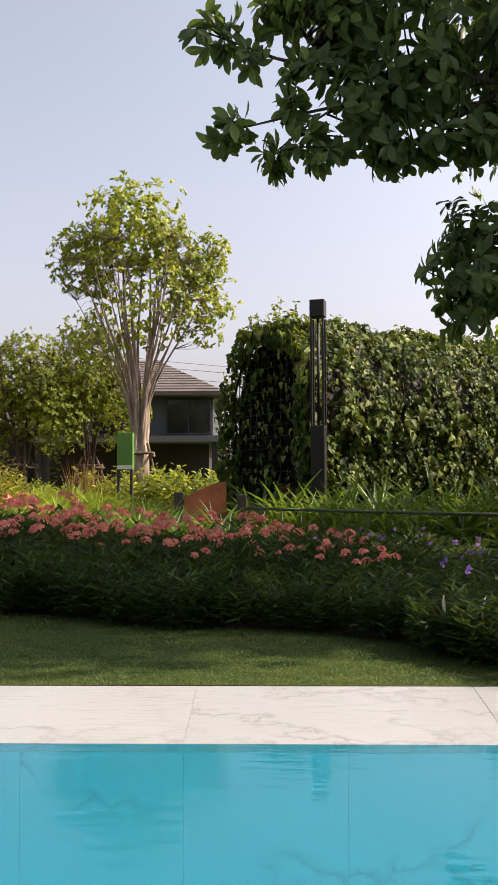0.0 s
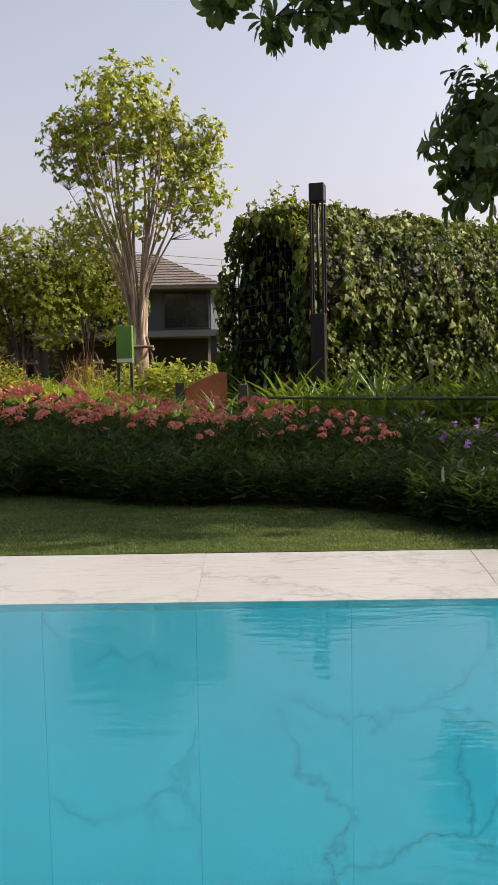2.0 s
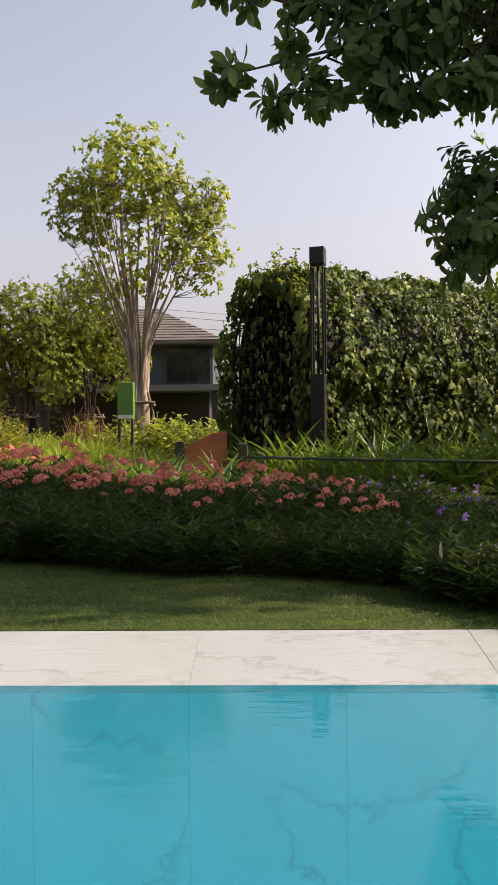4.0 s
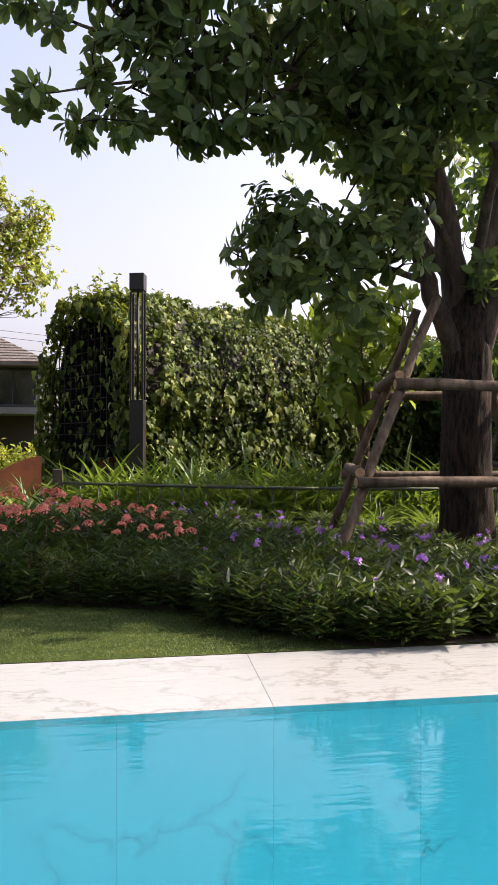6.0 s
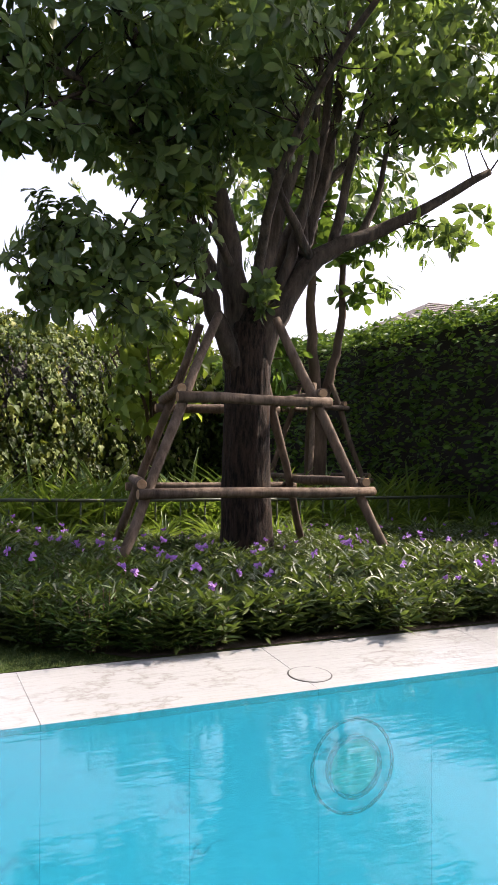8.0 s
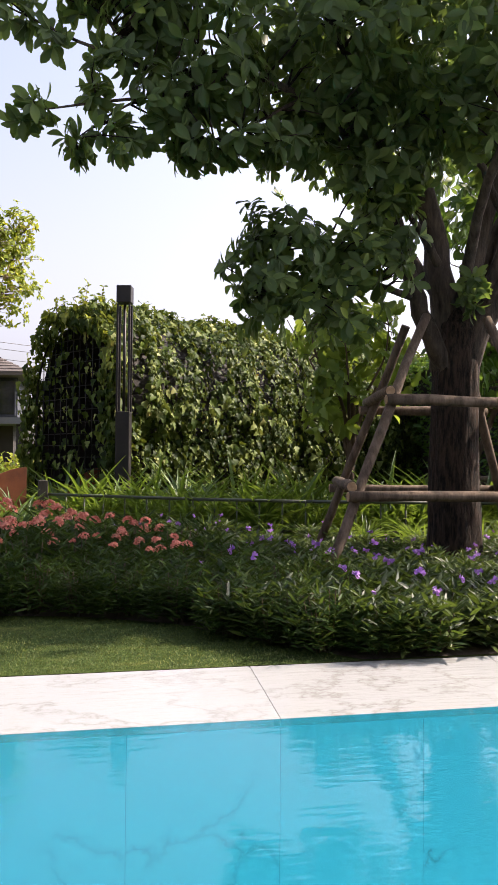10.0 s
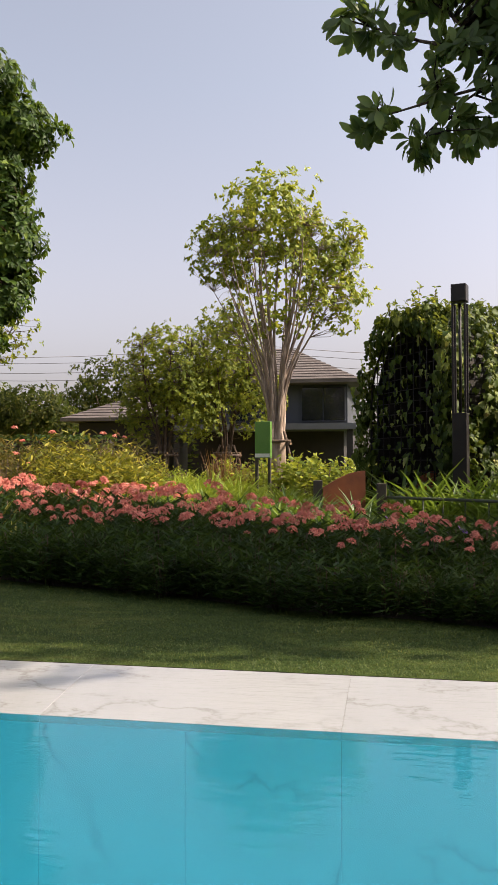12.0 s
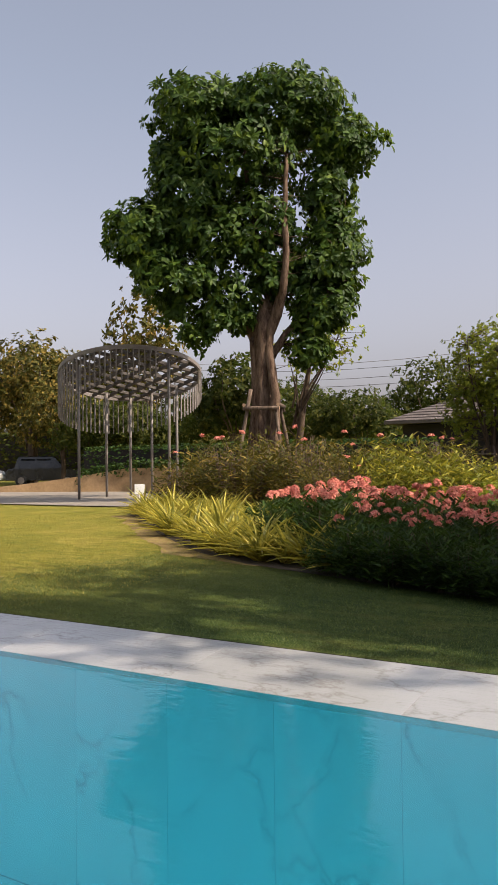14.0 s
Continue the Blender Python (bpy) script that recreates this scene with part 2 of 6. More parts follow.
LEAF_TALL = leafy("dark glossy leaf", ((0.0, (0.009, 0.022, 0.005)), (0.5, (0.028, 0.060, 0.010)), (0.85, (0.07, 0.115, 0.016)), (1.0, (0.15, 0.20, 0.03))), 0.5, 0.26, (0.30, 0.42, 0.03), spec=0.16)
LEAF_IVY = leafy("climber leaf", ((0.0, (0.005, 0.013, 0.002)), (0.40, (0.022, 0.045, 0.005)), (0.68, (0.075, 0.11, 0.014)), (0.88, (0.20, 0.23, 0.07)), (0.96, (0.34, 0.33, 0.12)), (1.0, (0.48, 0.30, 0.03))), 0.55, 0.2, (0.4, 0.45, 0.05), spec=0.14)
LEAF_LIME = leafy("lime strap leaf", ((0.0, (0.05, 0.10, 0.010)), (0.5, (0.21, 0.30, 0.020)), (1.0, (0.48, 0.52, 0.06))), 0.45, 0.42, (0.55, 0.60, 0.05))
LEAF_SPIKY = leafy("yellow olive leaf", ((0.0, (0.020, 0.034, 0.005)), (0.5, (0.14, 0.15, 0.014)), (1.0, (0.56, 0.46, 0.05))), 0.55, 0.3, (0.5, 0.45, 0.05), spec=0.2)
LEAF_SHRUB = leafy("narrow shrub leaf", ((0.0, (0.004, 0.011, 0.003)), (0.5, (0.014, 0.034, 0.007)), (1.0, (0.06, 0.10, 0.02))), 0.5, 0.16, spec=0.10)
LEAF_VIOLET = leafy("grey green bedding leaf", ((0.0, (0.007, 0.015, 0.005)), (0.5, (0.023, 0.042, 0.012)), (1.0, (0.11, 0.14, 0.04))), 0.42, 0.18, spec=0.22)
LEAF_STRAP = leafy("strap leaf", ((0.0, (0.014, 0.036, 0.006)), (0.5, (0.06, 0.12, 0.014)), (1.0, (0.26, 0.35, 0.04))), 0.42, 0.35, (0.4, 0.55, 0.05))
LEAF_YELLOW = leafy("yellow striped strap leaf", ((0.0, (0.05, 0.08, 0.012)), (0.45, (0.34, 0.30, 0.035)), (1.0, (0.84, 0.69, 0.13))), 0.42, 0.38, (0.6, 0.52, 0.08))
LEAF_FAR = leafy("far leaf", ((0.0, (0.010, 0.017, 0.004)), (0.5, (0.030, 0.038, 0.008)), (1.0, (0.095, 0.088, 0.015))), 0.7, 0.2, spec=0.1)
PINK = leafy("pink petal", ((0.0, (0.48, 0.09, 0.07)), (0.5, (0.74, 0.26, 0.19)), (1.0, (0.90, 0.54, 0.40))), 0.6, 0.3, (0.8, 0.2, 0.2))
LEAF_BUSH = leafy("dull olive bush leaf", ((0.0, (0.015, 0.022, 0.005)), (0.5, (0.068, 0.068, 0.012)), (1.0, (0.27, 0.175, 0.035))), 0.6, 0.25, (0.35, 0.30, 0.05), spec=0.15)
PURPLE = leafy("violet petal", ((0.0, (0.16, 0.07, 0.34)), (0.5, (0.30, 0.14, 0.48)), (1.0, (0.50, 0.24, 0.55))), 0.6, 0.3, (0.4, 0.2, 0.8))
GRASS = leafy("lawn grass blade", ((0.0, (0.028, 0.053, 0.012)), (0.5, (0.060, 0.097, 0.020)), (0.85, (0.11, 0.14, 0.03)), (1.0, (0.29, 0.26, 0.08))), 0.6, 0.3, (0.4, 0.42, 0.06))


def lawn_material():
    """Short turf; sunlight is put into the colour, brighter straw on the open side."""
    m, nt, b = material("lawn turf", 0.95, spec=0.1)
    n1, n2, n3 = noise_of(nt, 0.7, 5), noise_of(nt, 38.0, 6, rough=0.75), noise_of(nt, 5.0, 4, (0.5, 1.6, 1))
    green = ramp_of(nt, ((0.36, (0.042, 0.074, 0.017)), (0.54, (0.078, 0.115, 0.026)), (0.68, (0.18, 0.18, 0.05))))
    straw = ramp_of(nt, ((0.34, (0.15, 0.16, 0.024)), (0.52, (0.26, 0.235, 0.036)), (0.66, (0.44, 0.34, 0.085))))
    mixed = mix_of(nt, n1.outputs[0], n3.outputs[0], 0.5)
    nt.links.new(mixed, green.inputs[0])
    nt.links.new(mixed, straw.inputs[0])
    # fades from green to the sunlit straw tone between x = -3 and -7
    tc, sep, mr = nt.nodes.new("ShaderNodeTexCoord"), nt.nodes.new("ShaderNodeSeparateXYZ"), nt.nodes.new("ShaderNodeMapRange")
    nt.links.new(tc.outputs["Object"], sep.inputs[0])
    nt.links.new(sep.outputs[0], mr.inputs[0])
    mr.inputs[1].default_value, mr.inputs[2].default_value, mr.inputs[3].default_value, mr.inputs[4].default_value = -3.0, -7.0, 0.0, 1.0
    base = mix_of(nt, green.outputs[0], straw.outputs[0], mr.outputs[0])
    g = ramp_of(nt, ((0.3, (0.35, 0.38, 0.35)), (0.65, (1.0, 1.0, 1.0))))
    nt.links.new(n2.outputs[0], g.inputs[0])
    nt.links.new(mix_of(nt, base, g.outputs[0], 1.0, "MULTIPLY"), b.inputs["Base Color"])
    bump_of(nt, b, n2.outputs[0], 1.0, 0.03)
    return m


# lit copy of GRASS: brighter, yellower blades where the lawn lies in sun
GRASS_SUNLIT = leafy("sunlit lawn blade", ((0.0, (0.12, 0.13, 0.018)), (0.5, (0.24, 0.225, 0.032)), (0.85, (0.38, 0.32, 0.05)), (1.0, (0.58, 0.45, 0.13))), 0.6, 0.3, (0.5, 0.44, 0.07))
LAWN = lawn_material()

# ---- mesh helpers ----
def part(name, bm, mat_, parent=None, label=""):
    me = bpy.data.meshes.new(name)
    if isinstance(bm, bmesh.types.BMesh):
        bm.to_mesh(me)
        bm.free()
    else:
        me = bm
    if not me.materials:
        me.materials.append(mat_)
    ob = new(name, me)
    ob.parent = parent
    if label:
        ob["label"] = label
    return ob


def thing(name, at=(0, 0, 0), turn=0.0, **tags):
    ob = new(name)
    ob.empty_display_size = 0.1
    ob.matrix_basis = pose(*at, 0, 0, turn)
    return tagged(ob, **tags)


def mesh_np(name, verts, faces, mat_=None, smooth=False):
    """A mesh from arrays of corners and of faces that all have the same number of corners."""
    me = bpy.data.meshes.new(name)
    k = faces.shape[1]
    me.vertices.add(len(verts))
    me.vertices.foreach_set("co", np.ascontiguousarray(verts, dtype=np.float32).ravel())
    me.loops.add(faces.size)
    me.loops.foreach_set("vertex_index", np.ascontiguousarray(faces, dtype=np.int32).ravel())
    me.polygons.add(len(faces))
    me.polygons.foreach_set("loop_start", np.arange(0, faces.size, k, dtype=np.int32))
    me.polygons.foreach_set("loop_total", np.full(len(faces), k, dtype=np.int32))
    me.update(calc_edges=True)
    me.validate()
    if smooth:
        me.polygons.foreach_set("use_smooth", np.ones(len(faces), dtype=bool))
    if mat_:
        me.materials.append(mat_)
    return me


def box(bm, lo, hi, m=None):
    c = [(x, y, z) for z in (lo[2], hi[2]) for y in (lo[1], hi[1]) for x in (lo[0], hi[0])]
    v = [bm.verts.new(m @ Vector(p) if m else p) for p in c]
    for f in ((0, 2, 3, 1), (4, 5, 7, 6), (0, 1, 5, 4), (2, 6, 7, 3), (0, 4, 6, 2), (1, 3, 7, 5)):
        bm.faces.new([v[i] for i in f])
    return v


def bevelled(lo, hi, w=0.006, m=None):
    bm = bmesh.new()
    box(bm, lo, hi, m)
    bmesh.ops.bevel(bm, geom=bm.edges[:], offset=w, segments=1, affect="EDGES")
    return bm


def tube(bm, pts, radii, seg=8, wob=0.0, rng=None):
    """A tapered, capped tube along points."""
    pts = [Vector(p) for p in pts]
    rings, side = [], None
    for i, p in enumerate(pts):
        d = (pts[min(i + 1, len(pts) - 1)] - pts[max(i - 1, 0)]).normalized()
        if side is None:
            side = d.cross(Vector((0.31, 0.95, 0.1)) if abs(d.y) < 0.8 else Vector((1, 0, 0.1))).normalized()
        side = (side - d * side.dot(d)).normalized()
        up = d.cross(side)
        ring = []
        for k in range(seg):
            a = 2 * math.pi * k / seg
            r = radii[i] * (1 + (rng.uniform(-wob, wob) if rng else 0))
            ring.append(bm.verts.new(p + (side * math.cos(a) + up * math.sin(a)) * r))
        rings.append(ring)
    for a, b in zip(rings, rings[1:]):
        for k in range(seg):
            f = bm.faces.new((a[k], a[(k + 1) % seg], b[(k + 1) % seg], b[k]))
            f.smooth = True
    bm.faces.new(rings[0][::-1])
    bm.faces.new(rings[-1])
    return bm


# leaf templates: length 1 along x, two quads wide with a folded midrib
def leaf_template(width, shape, droop=0.12, fold=0.05, n=4):
    """shape: the half-width at each of the n+1 stations, as a share of width."""
    v, f = [], []
    for i, s in enumerate(shape):
        x = i / (len(shape) - 1)
        z = -droop * x * x
        v += [(x, -width * s, z + fold * s), (x, 0, z), (x, width * s, z + fold * s)]
    for i in range(len(shape) - 1):
        a, b = 3 * i, 3 * i + 3
        f += [(a, b, b + 1, a + 1), (a + 1, b + 1, b + 2, a + 2)]
    return np.array(v), np.array(f)


OBOVATE = leaf_template(0.25, (0.10, 0.45, 0.85, 1.0, 0.35), 0.18, 0.06)
OBOVATE_SLIM = leaf_template(0.205, (0.08, 0.34, 0.78, 1.0, 0.86, 0.20), 0.22, 0.07)
OVAL = leaf_template(0.24, (0.1, 0.85, 1.0, 0.15), 0.15, 0.06)
NARROW = leaf_template(0.11, (0.3, 1.0, 0.8, 0.06), 0.12, 0.03)
LANCE = leaf_template(0.082, (0.35, 1.0, 0.75, 0.05), 0.10, 0.03)
STRAP = leaf_template(0.019, (0.8, 1.0, 1.0, 0.9, 0.65, 0.08), 0.55, 0.02)
REEDBLADE = leaf_template(0.012, (0.8, 1.0, 0.9, 0.6, 0.1), 0.06, 0.01)
WIDESTRAP = leaf_template(0.028, (0.8, 1.0, 1.0, 0.9, 0.65, 0.08), 0.45, 0.03)
BROAD = leaf_template(0.26, (0.06, 0.75, 1.0, 0.7, 0.95, 0.45, 0.08), 0.3, 0.10)
HEART = leaf_template(0.46, (0.28, 0.85, 1.0, 0.52, 0.62, 0.30, 0.03), 0.35, 0.16)
PETAL = leaf_template(0.34, (0.35, 1.0), 0.1, 0.1)


def frames_from(dirs, ups):
    d = dirs / np.linalg.norm(dirs, axis=1, keepdims=True)
    s = np.cross(ups, d)
    s /= np.linalg.norm(s, axis=1, keepdims=True) + 1e-9
    u = np.cross(d, s)
    return np.stack((d, s, u), axis=2)


def spread(template, pos, dirs, ups, sizes):
    """Copies of a leaf template laid out as arrays of corners and faces."""
    v, f = template
    r = frames_from(dirs, ups)
    verts = np.einsum("nij,vj->nvi", r, v) * sizes[:, None, None] + pos[:, None, :]
    faces = f[None] + (np.arange(len(pos)) * len(v))[:, None, None]
    return verts.reshape(-1, 3), faces.reshape(-1, f.shape[1])


def rand_dirs(rng, n, zlo=-1.0, zhi=1.0):
    z = rng.uniform(zlo, zhi, n)
    a = rng.uniform(0, 2 * np.pi, n)
    q = np.sqrt(np.maximum(0, 1 - z * z))
    return np.stack((q * np.cos(a), q * np.sin(a), z), axis=1)


def rosettes(rng, template, pos, axis, size, per=9, out=0.85, jitter=0.25):
    """Whorls of leaves round twig ends."""
    n = len(pos)
    axis = axis / np.linalg.norm(axis, axis=1, keepdims=True)
    rep_p, rep_a = np.repeat(pos, per, axis=0), np.repeat(axis, per, axis=0)
    rd = rand_dirs(rng, n * per)
    side = np.cross(rep_a, rd)
    side /= np.linalg.norm(side, axis=1, keepdims=True) + 1e-9
    d = side * out + rep_a * rng.uniform(-0.15, 0.75, n * per)[:, None] + np.array((0, 0, -0.18))
    start = rep_p - rep_a * (rng.uniform(0, 0.5, n * per) * size)[:, None]
    sizes = size * rng.uniform(1 - jitter, 1 + jitter, n * per)
    up = rep_a + rand_dirs(rng, n * per) * 0.35
    return spread(template, start, d, up, sizes)


# ---- ground, lawn, bed, pool ----
G = 0.062
PX0, PX1, PY0, PY1, CW = -14.0, 9.0, 1.7, 3.61, 0.60   # the pool's sides and the width of its edge
bm = bmesh.new()
xs = (-900.0, PX0 - CW, PX1 + CW, 900.0)
ys = (-600.0, PY0 - 6.0, PY1 + CW, 1200.0)
for i in range(3):
    for j in range(3):
        if i == 1 and j == 1:
            continue
        bm.faces.new([bm.verts.new(p) for p in ((xs[i], ys[j], G), (xs[i + 1], ys[j], G), (xs[i + 1], ys[j + 1], G), (xs[i], ys[j + 1], G))])
bmesh.ops.remove_doubles(bm, verts=bm.verts[:], dist=1e-4)
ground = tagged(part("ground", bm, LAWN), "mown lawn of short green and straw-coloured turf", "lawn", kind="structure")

bm = bmesh.new()
box(bm, (PX0 - CW, PY0 - 6.0, -0.2), (PX1 + CW, PY0, 0.06))
tagged(part("pavement", bm, DECK), "pale stone terrace beside the pool", "terrace", kind="structure")

# the house behind the terrace, which the camera never turns to
bm = bmesh.new()
box(bm, (-16.0, -4.6, 0.0), (14.0, -4.2, 7.5))
tagged(part("wall_back", bm, DECK), "plain rendered house wall behind the terrace", "wall", kind="structure")
bm = bmesh.new()
box(bm, (-16.0, -4.195, 3.3), (14.0, 0.6, 3.55))
tagged(part("ceiling", bm, DECK), "plain veranda roof over the terrace", "ceiling", kind="structure")

pool = thing("pool_basin", (0, 0, 0), label="pool basin lined with pale veined marble tiles", category="pool", kind="structure")
bm = bmesh.new()
box(bm, (PX0 - 0.3, PY0 - 0.3, -1.45), (PX1 + 0.3, PY1 + 0.3, -1.25))
part("pool_floor", bm, POOL_MARBLE, pool)
bm = bmesh.new()
box(bm, (PX0, PY1 - 0.0025, -1.25), (PX1, PY1 + 0.3, -0.03))
part("far_wall", bm, POOLGROUT, pool)
bm = bmesh.new()
box(bm, (PX0, PY0 - 0.3, -1.25), (PX1, PY0 - 0.001, -0.2))
part("near_wall", bm, POOL_MARBLE, pool)
for x in (PX0 - 0.3, PX1):
    bm = bmesh.new()
    box(bm, (x, PY0 - 0.3, -1.25), (x + 0.3, PY1 + 0.3, -0.02))
    part("side_wall", bm, POOL_MARBLE, pool)
bm = bmesh.new()
bm.faces.new([bm.verts.new(p) for p in ((PX0, PY0, -0.002), (PX1, PY0, -0.002), (PX1, PY1, -0.002), (PX0, PY1, -0.002))])
water = tagged(part("water", bm, WATER), "clear turquoise pool water with a lightly rippled surface", "water", kind="structure")

# the pool's sloped edge
edge = thing("pool_edge", (0, 0, 0), label="wide sloping pool edge of wet white veined marble slabs", category="pool edge", kind="structure")
bm = bmesh.new()
v = box(bm, (PX0, PY1 + 0.01, -0.10), (PX1, PY1 + CW, -0.001))
for q in v[6:]:
    q.co.z = 0.0582
part("mortar_bed", bm, GROUT, edge)

# ---- bed of plants: soil ----
BED = ((1.50, 4.22), (1.12, 4.68), (0.70, 5.24), (0.18, 5.54), (-0.76, 5.75), (-1.86, 6.28), (-2.67, 6.5), (-3.61, 6.91), (-4.6, 7.3), (-5.7, 8.0),
       (-7.8, 9.9), (-10.2, 12.4), (-11.6, 13.6))
bm = bmesh.new()
top = [bm.verts.new((x, y, G + 0.005)) for x, y in BED]
back = [bm.verts.new((9.5 - i * 2.1, 30.0 - i * 0.4, G + 0.02)) for i in range(len(BED))]
c1, c2 = bm.verts.new((9.5, 4.22, G + 0.005)), None
bm.faces.new((top[0], c1, back[0]))
for a in range(len(BED) - 1):
    bm.faces.new((top[a], back[a], back[a + 1], top[a + 1]))
bmesh.ops.recalc_face_normals(bm, faces=bm.faces[:])
tagged(part("bed_soil", bm, SOIL), "dark planting bed soil under shrubs", "soil", kind="structure")

# dry, worn turf along the bed's sunny front
bm = bmesh.new()
rows_ = []
for k in range(41):
    x = -4.4 - 7.0 * k / 40
    w = 0.30 + 0.13 * noise.noise(Vector((x * 1.3, 0, 4.0))) + 0.07 * noise.noise(Vector((x * 5.0, 0, 9.0)))
    w *= min(1.0, (k + 1) / 9)
    y = float(np.interp(x, [q[0] for q in sorted(BED)], [q[1] for q in sorted(BED)]))
    rows_.append([bm.verts.new((x + o * 0.55, y + o, G + 0.004)) for o in (0.3, 0.0, -w)])
for a, b in zip(rows_, rows_[1:]):
    for k in range(2):
        bm.faces.new((a[k], a[k + 1], b[k + 1], b[k]))
bmesh.ops.recalc_face_normals(bm, faces=bm.faces[:])
tagged(part("bed_edge", bm, DRYEDGE), "strip of dry brown worn turf along the planting bed", "ground", kind="structure")


# ---- trees ----
def bent(rng, a, b, n=5, sway=0.08):
    a, b = Vector(a), Vector(b)
    length = (b - a).length
    out = []
    for i in range(n + 1):
        t = i / n
        p = a.lerp(b, t)
        if 0 < i < n:
            p += Vector((rng.uniform(-1, 1), rng.uniform(-1, 1), rng.uniform(-1, 1))) * sway * length
        out.append(p)
    return out


def taper(r0, r1, n):
    return [r0 + (r1 - r0) * i / n for i in range(n + 1)]


def smooth_line(pts, n):
    """A smooth curve through the points, n pieces for each stretch."""
    p = [Vector(q) for q in pts]
    out = []
    for i in range(len(p) - 1):
        a, b, c, d = p[max(i - 1, 0)], p[i], p[i + 1], p[min(i + 2, len(p) - 1)]
        for k in range(n):
            t = k / n
            out.append(0.5 * (2 * b + (c - a) * t + (2 * a - 5 * b + 4 * c - d) * t * t + (3 * b - a - 3 * c + d) * t ** 3))
    return out + [p[-1]]


def make_tree(name, base, seed, trunk, stems, blobs, template, leaf, per, leaf_mat, bark, singles=0, single_mat=None, twig_r=0.012,
              twig_share=1.0, limb=None, twig_most=0.85, near=None, axis_up=0.35, out=0.85, ridged=False, **tags):
    """trunk: (points, radii); stems: rows of (points, start radius, end radius); blobs: rows of (centre, radii, whorls), all relative to base."""
    rng, pr = np.random.default_rng(seed), random.Random(seed)
    tree = thing(name, base, **tags)
    bm = bmesh.new()
    line = smooth_line(trunk[0], 4)
    rr = np.interp(np.linspace(0, 1, len(line)), np.linspace(0, 1, len(trunk[1])), trunk[1])
    if ridged:
        line = smooth_line(trunk[0], 14)
        rr = np.interp(np.linspace(0, 1, len(line)), np.linspace(0, 1, len(trunk[1])), trunk[1])
        tube(bm, line, list(rr), 56)
        # furrows that run up the bark
        for q in bm.verts:
            c = min(line, key=lambda k: abs(k.z - q.co.z))
            o = Vector((q.co.x - c.x, q.co.y - c.y, 0))
            a = math.atan2(o.y, o.x)
            at = Vector((math.cos(a) * 5.5, math.sin(a) * 5.5, q.co.z * 2.2))
            f = 0.5 - abs(noise.noise(at)) * 1.6 - 0.5 * abs(noise.noise(at * 2.3)) + 0.35 * noise.noise(at * 0.3)
            q.co += o * 0.085 * f
    else:
        tube(bm, line, list(rr), 14, 0.05, pr)
    part("trunk", bm, bark, tree)
    skeleton_pts = []
    for pts, r0, r1 in stems:
        bm = bmesh.new()
        line = smooth_line(pts, 4)
        line = [p + Vector((pr.uniform(-1, 1), pr.uniform(-1, 1), 0)) * r0 * 0.18 for p in line]
        tube(bm, line, taper(r0, r1, len(line) - 1), 8, 0.06, pr)
        part("branch", bm, limb or bark, tree)
        skeleton_pts += line[2:]
    sk = np.array([tuple(p) for p in skeleton_pts])
    pos, axis = [], []
    for c, r, n in blobs:
        q = rand_dirs(rng, n)
        d = q * (rng.uniform(0.2, 1, n) ** (1 / 2.2))[:, None]
        lump = np.array([noise.noise(Vector(p) * 1.7 + Vector((seed, 0, 0))) for p in q])
        pos.append(np.array(c) + d * np.array(r) * (1 + 0.42 * lump)[:, None])
        axis.append(q * np.array((1, 1, 0.45)) + np.array((0, 0, axis_up)) + rand_dirs(rng, n) * 0.4)
    pos, axis = np.concatenate(pos), np.concatenate(axis)
    # twigs from the nearest limb to the whorls
    tw = bmesh.new()
    for p in pos[rng.uniform(0, 1, len(pos)) < twig_share]:
        d2 = ((sk - p) ** 2).sum(axis=1) + np.maximum(0, sk[:, 2] - p[2]) * 3 + np.maximum(0, p[2] - sk[:, 2] - 0.5) * 4
        a = Vector(sk[int(np.argmin(d2))])
        b = Vector(p)
        mid = a.lerp(b, 0.55) + Vector((pr.uniform(-1, 1), pr.uniform(-1, 1), pr.uniform(-0.6, 0.9))) * 0.12 * (b - a).length
        if (b - a).length > twig_most:
            continue
        w = twig_r * (0.6 + 0.6 * (b - a).length)
        tube(tw, (a, mid, b), (w, w * 0.65, w * 0.3), 4)
    tagged(part("twig_growth", tw, bark, tree, "thin twigs"), kind="stuff")
    # some whorls as pieces of their own, the rest as one crown
    chosen = np.zeros(len(pos), dtype=bool)
    if singles:
        ids = np.argsort(((pos - np.array(near)) ** 2).sum(axis=1))[:singles]
        chosen[ids] = True
        shared = []
        for k in range(7):
            v, f = rosettes(np.random.default_rng(seed * 50 + k), template, np.zeros((1, 3)), np.array(((0, 0, 1.0),)), leaf, per, out)
            shared.append(mesh_np("leaf_whorl", v, f, single_mat or leaf_mat))
        for i in ids:
            ob = new("leaf_whorl", shared[int(i) % 7])
            ob.parent = tree
            ax = Vector(axis[i]).normalized()
            qd = ax.to_track_quat("Z", "Y").to_matrix().to_4x4()
            s = pr.uniform(0.85, 1.15)
            ob.matrix_basis = Matrix.Translation(Vector(pos[i])) @ qd @ pose(0, 0, 0, 0, 0, pr.uniform(0, 360)) @ Matrix.Diagonal((s, s, s, 1))
    rest = ~chosen
    v, f = rosettes(rng, template, pos[rest], axis[rest], leaf, per, out)
    tagged(part("crown", mesh_np("crown", v, f, leaf_mat), leaf_mat, tree), kind="stuff")
    return tree


